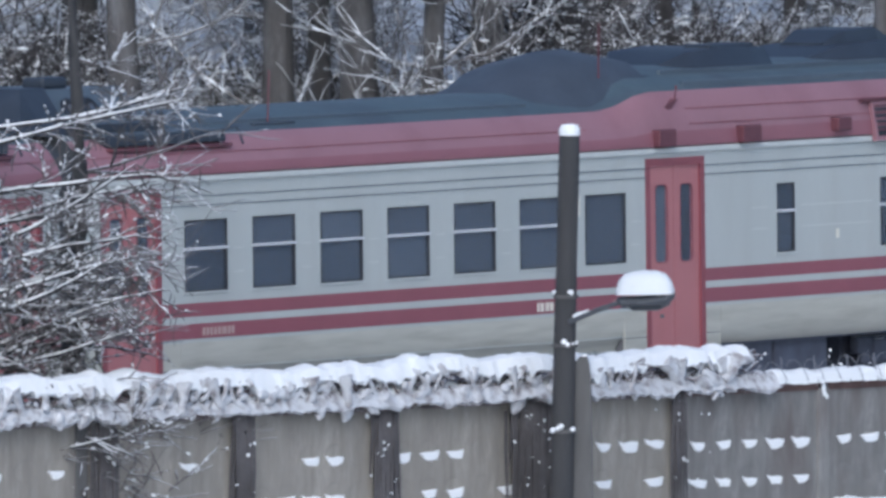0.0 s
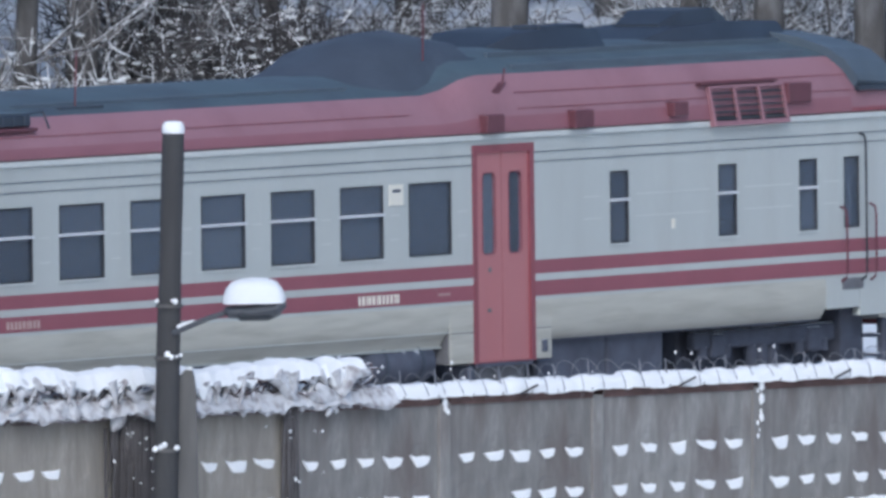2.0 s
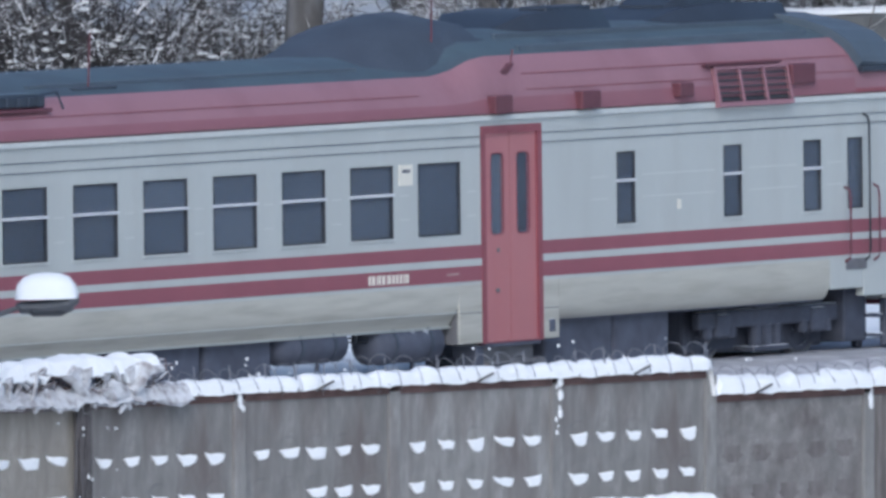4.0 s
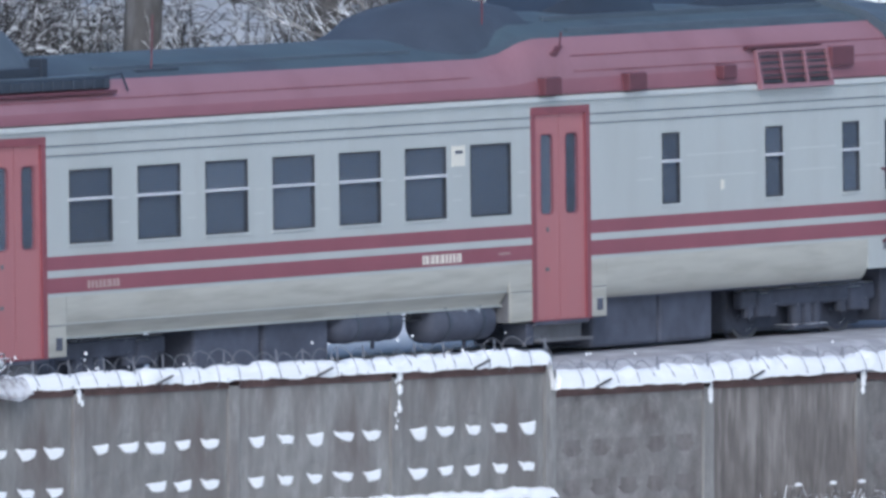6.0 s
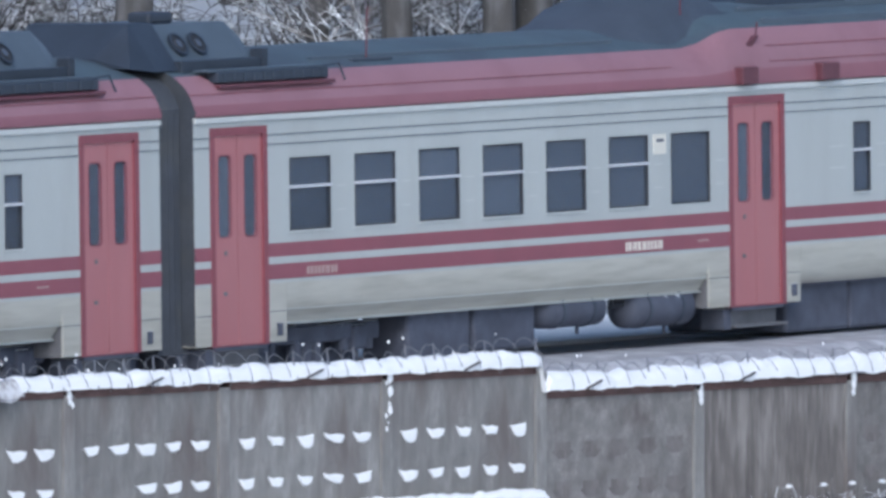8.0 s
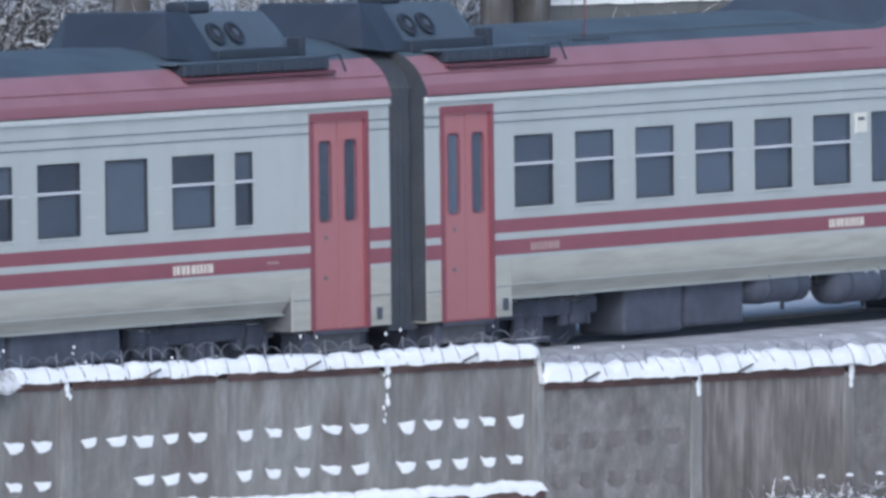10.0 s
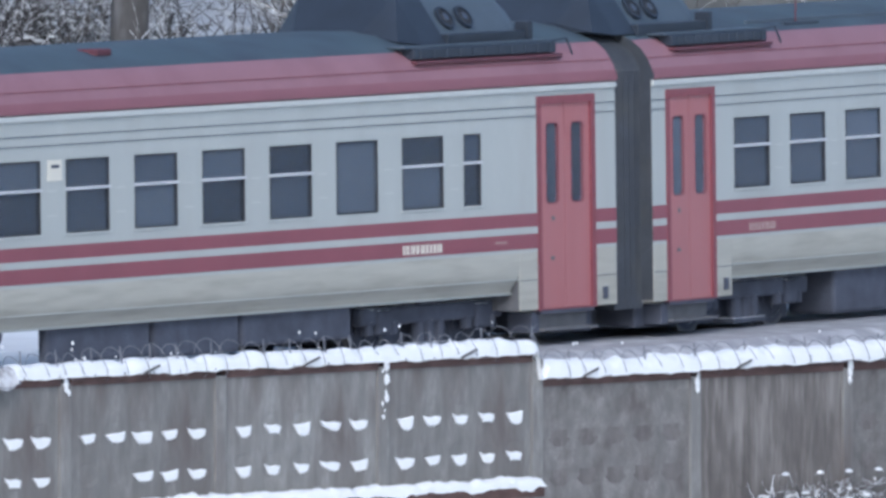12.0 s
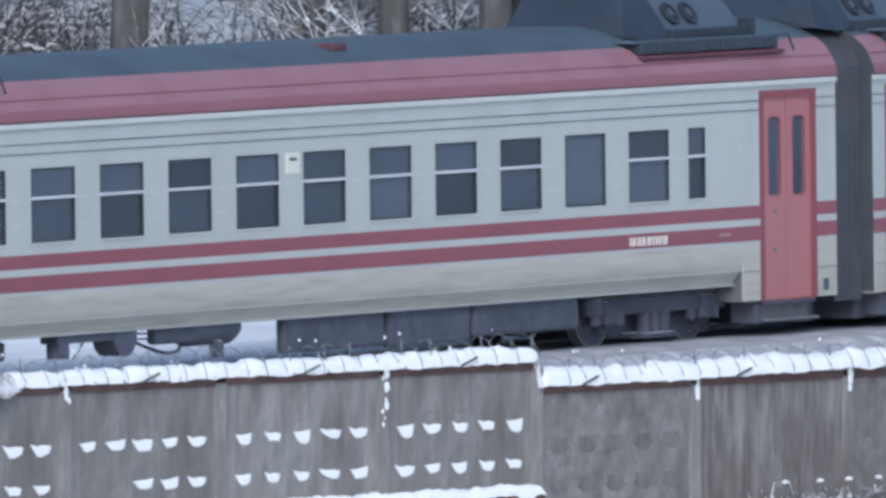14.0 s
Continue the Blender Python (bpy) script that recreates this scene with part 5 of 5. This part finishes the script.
# ------------------------------------------------ trees and brush
def grow(bm, twigs, rng, p, d, length, r, level, up=0.12, spread=0.8, snow_twig_min=0.02, clots=None):
    """A limb with its side limbs; thin ends go to the twig mesh."""
    n = 5
    pts, radii = [p.copy()], [r]
    q, w = p.copy(), d.normalized()
    for i in range(n):
        w = (w + Vector((rng.uniform(-1, 1), rng.uniform(-1, 1), rng.uniform(-0.7, 1))) * 0.22 + Vector((0, 0, up))).normalized()
        q = q + w * (length / n)
        pts.append(q.copy())
        radii.append(r * (1 - 0.75 * (i + 1) / n) + 0.004)
    tube(pts, radii, 7 if r > 0.1 else (5 if r > 0.04 else 4), bm if r > snow_twig_min * 2 else twigs, cap=False)
    if clots is not None and r < 0.05:
        for a, b in zip(pts[1:], pts[2:]):
            if rng.random() < 0.09:
                m = (a + b) / 2
                clots.append((m, (b - a), rng.choice((0.012, 0.015, 0.019, 0.024))))
    if level <= 0:
        return
    kids = 4 if level > 1 else 5
    for k in range(kids):
        i = rng.randint(1, n - 1) if level < 3 else rng.randint(2, n)
        base = pts[i]
        side = Vector((rng.uniform(-1, 1), rng.uniform(-1, 1), rng.uniform(-0.35, 0.8))).normalized()
        nd = ((pts[i] - pts[i - 1]).normalized() * (1 - spread * 0.5) + side * spread).normalized()
        grow(bm, twigs, rng, base, nd, length * rng.uniform(0.5, 0.72), radii[i] * rng.uniform(0.5, 0.7), level - 1, up * 0.6, spread, snow_twig_min, clots)


def build_tree(seed, height, r, name="bare_tree", label="bare deciduous tree with snow along its branches", low=4):
    rng = random.Random(seed)
    tree = tagged(new(name), label, "tree")
    bm, tw = bmesh.new(), bmesh.new()
    rings, cx, cy = [], 0.0, 0.0
    n = 14
    lean = rng.uniform(-0.03, 0.03)
    axis = []
    for i in range(n + 1):
        z = -0.5 + (height + 0.5) * i / n
        cx += rng.uniform(-0.06, 0.06) + lean
        cy += rng.uniform(-0.06, 0.06)
        k = i / n
        rr = r * ((1 - k) ** 0.75 * 0.92 + 0.06) * (1.35 if i == 0 else (1.08 if i == 1 else 1))
        axis.append((Vector((cx, cy, z)), rr))
        rings.append([(cx + rr * (1 + 0.10 * noise.noise(Vector((math.cos(a), z * 0.4, seed)))) * math.cos(a * math.tau / 10), cy + rr * math.sin(a * math.tau / 10), z) for a in range(10)])
    loft(rings, bm)
    for k in range(20):
        c, rr = axis[rng.randint(3, n)]
        a = rng.uniform(0, math.tau)
        grow(bm, tw, rng, c, Vector((math.cos(a), math.sin(a), rng.uniform(0.2, 0.9))), height * rng.uniform(0.16, 0.3), max(0.03, rr * 0.5), 3, 0.10)
    # low side shoots
    for k in range(low):
        c, rr = axis[rng.randint(0, 3)]
        a = rng.uniform(0, math.tau)
        grow(bm, tw, rng, c, Vector((math.cos(a), math.sin(a), rng.uniform(0.0, 0.5))), rng.uniform(1.2, 2.6), 0.035, 2, 0.05)
    part("trunk", bm, "bark", tree, "grey-brown furrowed trunk and limbs", smooth=True)
    tagged(part("crown", tw, "twig", tree, "fine snowy twigs"), kind="stuff")
    return tree


def build_bush(seed, n, height, spread, mat="twig", name="bare_bush", label="leafless bush dusted with snow"):
    rng = random.Random(seed)
    bush = tagged(new(name), label, "bush")
    bm = bmesh.new()
    lumps = bmesh.new()
    for i in range(n):
        a, lean = rng.uniform(0, math.tau), rng.uniform(0.1, 1.0)
        p = Vector((rng.gauss(0, spread * 0.35), rng.gauss(0, spread * 0.35), -0.1))
        d = Vector((math.cos(a) * lean, math.sin(a) * lean, 1)).normalized()
        L = height * rng.uniform(0.5, 1.1)
        pts, q = [p.copy()], p.copy()
        for k in range(5):
            d = (d + Vector((rng.uniform(-1, 1), rng.uniform(-1, 1), rng.uniform(-0.8, 0.3))) * 0.25).normalized()
            q = q + d * L / 5
            pts.append(q.copy())
        tube(pts, [0.022, 0.02, 0.017, 0.013, 0.009, 0.004], 4, bm, cap=False)
        for k in range(6):
            j = rng.randint(1, 4)
            e = Vector((rng.uniform(-1, 1), rng.uniform(-1, 1), rng.uniform(-0.3, 0.9))).normalized()
            l2 = L * rng.uniform(0.15, 0.4)
            mid = pts[j] + e * l2 * 0.5 + Vector((0, 0, rng.uniform(-0.06, 0.06)))
            tube([pts[j], mid, pts[j] + e * l2 + Vector((0, 0, rng.uniform(-0.15, 0.05)))], [0.012, 0.010, 0.004], 4, bm, cap=False)
            if rng.random() < 0.35:
                r = rng.uniform(0.02, 0.06)
                bmesh.ops.create_icosphere(lumps, subdivisions=1, radius=r, matrix=Matrix.Translation(mid + Vector((0, 0, 0.02))) @ Matrix.Rotation(rng.uniform(0, 3), 4, "Z") @ Matrix.Diagonal((rng.uniform(1.0, 2.6), 1, 0.55, 1)))
    tagged(part("stem_tangle", bm, mat, bush, "thin brown stems"), kind="stuff")
    tagged(part("snow_clot", lumps, "snow", bush, "clots of snow on the stems", smooth=True), kind="stuff")
    return bush


def stand(x, y):
    return ground_height(x, y)


def build_woods():
    rng = random.Random(21)
    kinds = [build_tree(s, h, r) for s, h, r in ((1, 15, 0.34), (2, 14, 0.20), (3, 13, 0.16), (4, 16, 0.28))]
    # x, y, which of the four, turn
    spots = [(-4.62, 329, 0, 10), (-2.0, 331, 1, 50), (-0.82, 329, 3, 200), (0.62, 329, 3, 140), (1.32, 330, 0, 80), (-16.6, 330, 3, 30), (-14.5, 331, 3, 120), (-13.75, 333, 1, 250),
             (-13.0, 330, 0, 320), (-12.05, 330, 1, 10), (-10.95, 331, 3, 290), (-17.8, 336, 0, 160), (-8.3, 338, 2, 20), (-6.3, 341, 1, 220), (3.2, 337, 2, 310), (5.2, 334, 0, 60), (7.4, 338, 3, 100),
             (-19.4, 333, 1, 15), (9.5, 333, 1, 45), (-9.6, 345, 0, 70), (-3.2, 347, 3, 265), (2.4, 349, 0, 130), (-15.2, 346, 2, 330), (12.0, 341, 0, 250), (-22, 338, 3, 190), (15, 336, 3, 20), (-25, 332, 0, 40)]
    seen = set()
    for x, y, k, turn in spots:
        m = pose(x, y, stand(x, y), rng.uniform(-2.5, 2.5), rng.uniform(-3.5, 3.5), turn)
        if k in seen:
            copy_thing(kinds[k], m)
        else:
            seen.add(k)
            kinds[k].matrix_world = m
    bushes = [build_bush(s, n, h, w) for s, n, h, w in ((31, 60, 2.2, 1.3), (32, 70, 1.7, 1.5), (33, 50, 2.8, 1.2), (34, 80, 1.4, 1.8))]
    seen = set()
    thicket = build_bush(61, 170, 2.6, 2.0, "thicket", "dense_thicket", "dense dark leafless thicket on the bank")
    thicket.matrix_world = pose(-9.0, 331, stand(-9.0, 331))
    for x, y, t in ((-8.0, 333, 90), (-10.0, 336, 200), (-18.3, 332, 40), (3.6, 342, 300)):
        copy_thing(thicket, pose(x, y, stand(x, y), 0, 0, t))
    for i in range(105):
        x, y = rng.uniform(-24, 13), 324 + rng.random() ** 1.6 * 46
        if x > 0.4 and y < 333:
            y += 9
        k = rng.randrange(4)
        m = pose(x, y, stand(x, y), 0, 0, rng.uniform(0, 360)) @ Matrix.Scale(rng.uniform(0.8, 1.15), 4)
        if k in seen:
            b = copy_thing(bushes[k], m)
            b.scale = (1, 1, 1)
        else:
            seen.add(k)
            bushes[k].matrix_world = pose(x, y, stand(x, y), 0, 0, rng.uniform(0, 360))


build_woods()


def build_far_wall():
    wall = tagged(new("boundary_wall"), "grey plastered boundary wall on the bank, topped with snow", "wall")
    wall.matrix_world = pose(1.5, 331.6, 1.30, 0, -1, 20)
    part("wall_body", box(0, 24, 0, 0.3, -1.2, 1.72, 0.02), "far_wall", wall)
    part("plinth", box(0, 24, -0.08, 0.0, -1.2, 0.0, 0.02), "far_wall", wall)
    part("snow_cap", snow_ridge(0, 24, lambda u: 1.72, 0.10, 0.2, 15.0, back=0.15, step=0.2), "snow", wall, "snow on the wall")
    part("foot_snow", snow_ridge(-0.2, 24, lambda u: -0.25, 0.28, 0.5, 16.0, 1.6, back=-0.35, step=0.15), "snow", wall, "snow banked against the wall foot")


def build_boulders():
    rng = random.Random(44)
    for x, y, s in ((1.7, 327.6, 0.40), (2.5, 327.9, 0.55), (3.2, 328.8, 0.5), (2.1, 329.4, 0.5), (3.9, 328.2, 0.42), (2.9, 326.9, 0.3), (4.6, 329.3, 0.6)):
        bm = bmesh.new()
        bmesh.ops.create_icosphere(bm, subdivisions=3, radius=s)
        seed = Vector((rng.uniform(0, 50), 0, 0))
        for v in bm.verts:
            k = 1 + 0.35 * noise.noise(v.co * 2.2 / s * 0.5 + seed) + 0.10 * noise.noise(v.co * 6 + seed)
            v.co = Vector((v.co.x * k * 1.35, v.co.y * k, v.co.z * k * 0.75))
        tagged(part("boulder", bm, "rock", smooth=True, m=pose(x, y, stand(x, y) + s * 0.25, 0, 0, rng.uniform(0, 360))), "dark boulder half covered with snow on the bank", "boulder", group="boulders on the bank")


build_boulders()


def build_low_brush():
    rng = random.Random(8)
    brush = build_bush(71, 190, 0.95, 1.0, "thicket", "low_brush", "low dark brush among the boulders")
    first = True
    for x, y in ((1.6, 328.6), (2.4, 329.2), (3.2, 329.6), (2.8, 328.3), (3.9, 329.0), (4.6, 330.0), (1.2, 327.6)):
        m = pose(x, y, stand(x, y) - 0.05, 0, 0, rng.uniform(0, 360))
        if first:
            brush.matrix_world, first = m, False
        else:
            copy_thing(brush, m)


build_low_brush()
build_far_wall()


def build_weeds():
    weed = build_bush(51, 40, 1.25, 0.8, name="dry_weeds", label="dry weed clump dusted with snow before the fence")
    rng = random.Random(5)
    seen = False
    for u in (5.3, 5.9, 6.4, 6.9, 8.2):
        p = FENCE @ Vector((u, -0.75, 0))
        m = pose(p.x, p.y, -1.78, 0, 0, rng.uniform(0, 360))
        if seen:
            copy_thing(weed, m)
        else:
            weed.matrix_world, seen = m, True


build_weeds()


# ------------------------------------------------ the near tree by the fence
def build_near_tree():
    rng = random.Random(77)
    tree = tagged(new("snow_laden_tree"), "bare tree with thick snow on its drooping branches", "tree")
    base = Vector((-13.3, 249.0, -1.8))
    tree.matrix_world = Matrix.Translation(base)
    bm, tw, clots, snow = bmesh.new(), bmesh.new(), [], bmesh.new()
    trunk = [Vector((0.05 * math.sin(i), 0, i * 0.7)) for i in range(12)]
    tube(trunk, [0.20 - 0.013 * i for i in range(12)], 10, bm)
    for k in range(14):
        i = rng.randint(2, 10)
        a = rng.uniform(0, math.tau) if rng.random() < 0.35 else rng.uniform(-1.1, 1.1)
        grow(bm, tw, rng, trunk[i], Vector((math.cos(a), math.sin(a) * 0.7, rng.uniform(-0.35, 0.35))), rng.uniform(0.9, 1.9), 0.022, 2, -0.06, 0.75, 0.02, clots)
    # long limbs of the leaning stem beside it
    side = [Vector((-2.3 + 0.08 * i, -1.2, i * 0.6)) for i in range(13)]
    tube(side, [0.17 - 0.010 * i for i in range(13)], 9, bm)
    for k in range(32):
        h = rng.uniform(1.3, 6.2) if k % 3 else rng.uniform(1.3, 3.2)
        d = Vector((1, rng.uniform(-0.25, 0.25), rng.uniform(0.02, 0.55)))
        p = Vector((-2.3 + 0.13 * h, -1.2, h))
        pts = [p.copy()]
        for j in range(6):
            d = (d + Vector((0, rng.uniform(-0.1, 0.1), rng.uniform(-0.12, 0.09)))).normalized()
            p = p + d * rng.uniform(0.40, 0.55)
            pts.append(p.copy())
        tube(pts, [0.034, 0.030, 0.026, 0.021, 0.016, 0.011, 0.005], 6, bm, cap=False)
        tube([q + Vector((0, -0.004, 0.020)) for q in pts], [0.024, 0.023, 0.017, 0.019, 0.012, 0.010, 0.003], 6, snow)
        for q, w in zip(pts[1:], pts[2:]):
            if rng.random() < 0.4:
                clots.append((q + Vector((0, 0, 0.012)), w - q, rng.uniform(0.020, 0.034)))
            for t in range(2):
                grow(bm, tw, rng, q + (w - q) * rng.random(), Vector((rng.uniform(0.1, 1), rng.uniform(-0.6, 0.6), rng.uniform(-0.7, 0.5))), rng.uniform(0.3, 0.8), 0.010, 1, -0.08, 0.7, 0.02, clots)
    for k in range(44):
        h = rng.uniform(1.3, 5.6)
        p = Vector((-2.2 + rng.uniform(0.4, 2.4), -1.2 + rng.uniform(-0.5, 0.5), h))
        grow(bm, tw, rng, p, Vector((rng.uniform(0.3, 1), rng.uniform(-0.5, 0.5), rng.uniform(-0.35, 0.45))), rng.uniform(0.5, 1.1), 0.011, 2, -0.05, 0.75, 0.02, clots)
    part("trunk", bm, "wood", tree, "dark furrowed trunk and limbs", smooth=True)
    tagged(part("crown", tw, "near_twig", tree, "fine twigs edged with snow"), kind="stuff")
    for p, d, r in clots:
        rot = d.to_track_quat("X", "Z").to_matrix().to_4x4()
        bmesh.ops.create_icosphere(snow, subdivisions=1, radius=r, matrix=Matrix.Translation(p + Vector((0, 0, 0.02))) @ rot @ Matrix.Diagonal((rng.uniform(1.0, 1.9), 0.9, 0.8, 1)))
    tagged(part("branch_snow", snow, "snow", tree, "snow lying along the branches", smooth=True), kind="stuff")


build_near_tree()


# ------------------------------------------------ what moves
def motions():
    steps = [i * 0.25 for i in range(57)]
    walk(railcar, [(t, car_pose(run(t))) for t in steps])
    walk(trailer, [(t, car_pose(run(t) - COUPLED)) for t in steps])
    turns = [i * 0.2 for i in range(71)]
    for wheel, x, side in WHEELS:
        walk(wheel, [(t, Matrix.Translation((x, side * 0.78, 0.46)) @ Matrix.Rotation((run(t) - run(0)) / 0.46, 4, "Y") @ Matrix.Rotation(0 if side < 0 else math.pi, 4, "Z")) for t in turns])


motions()
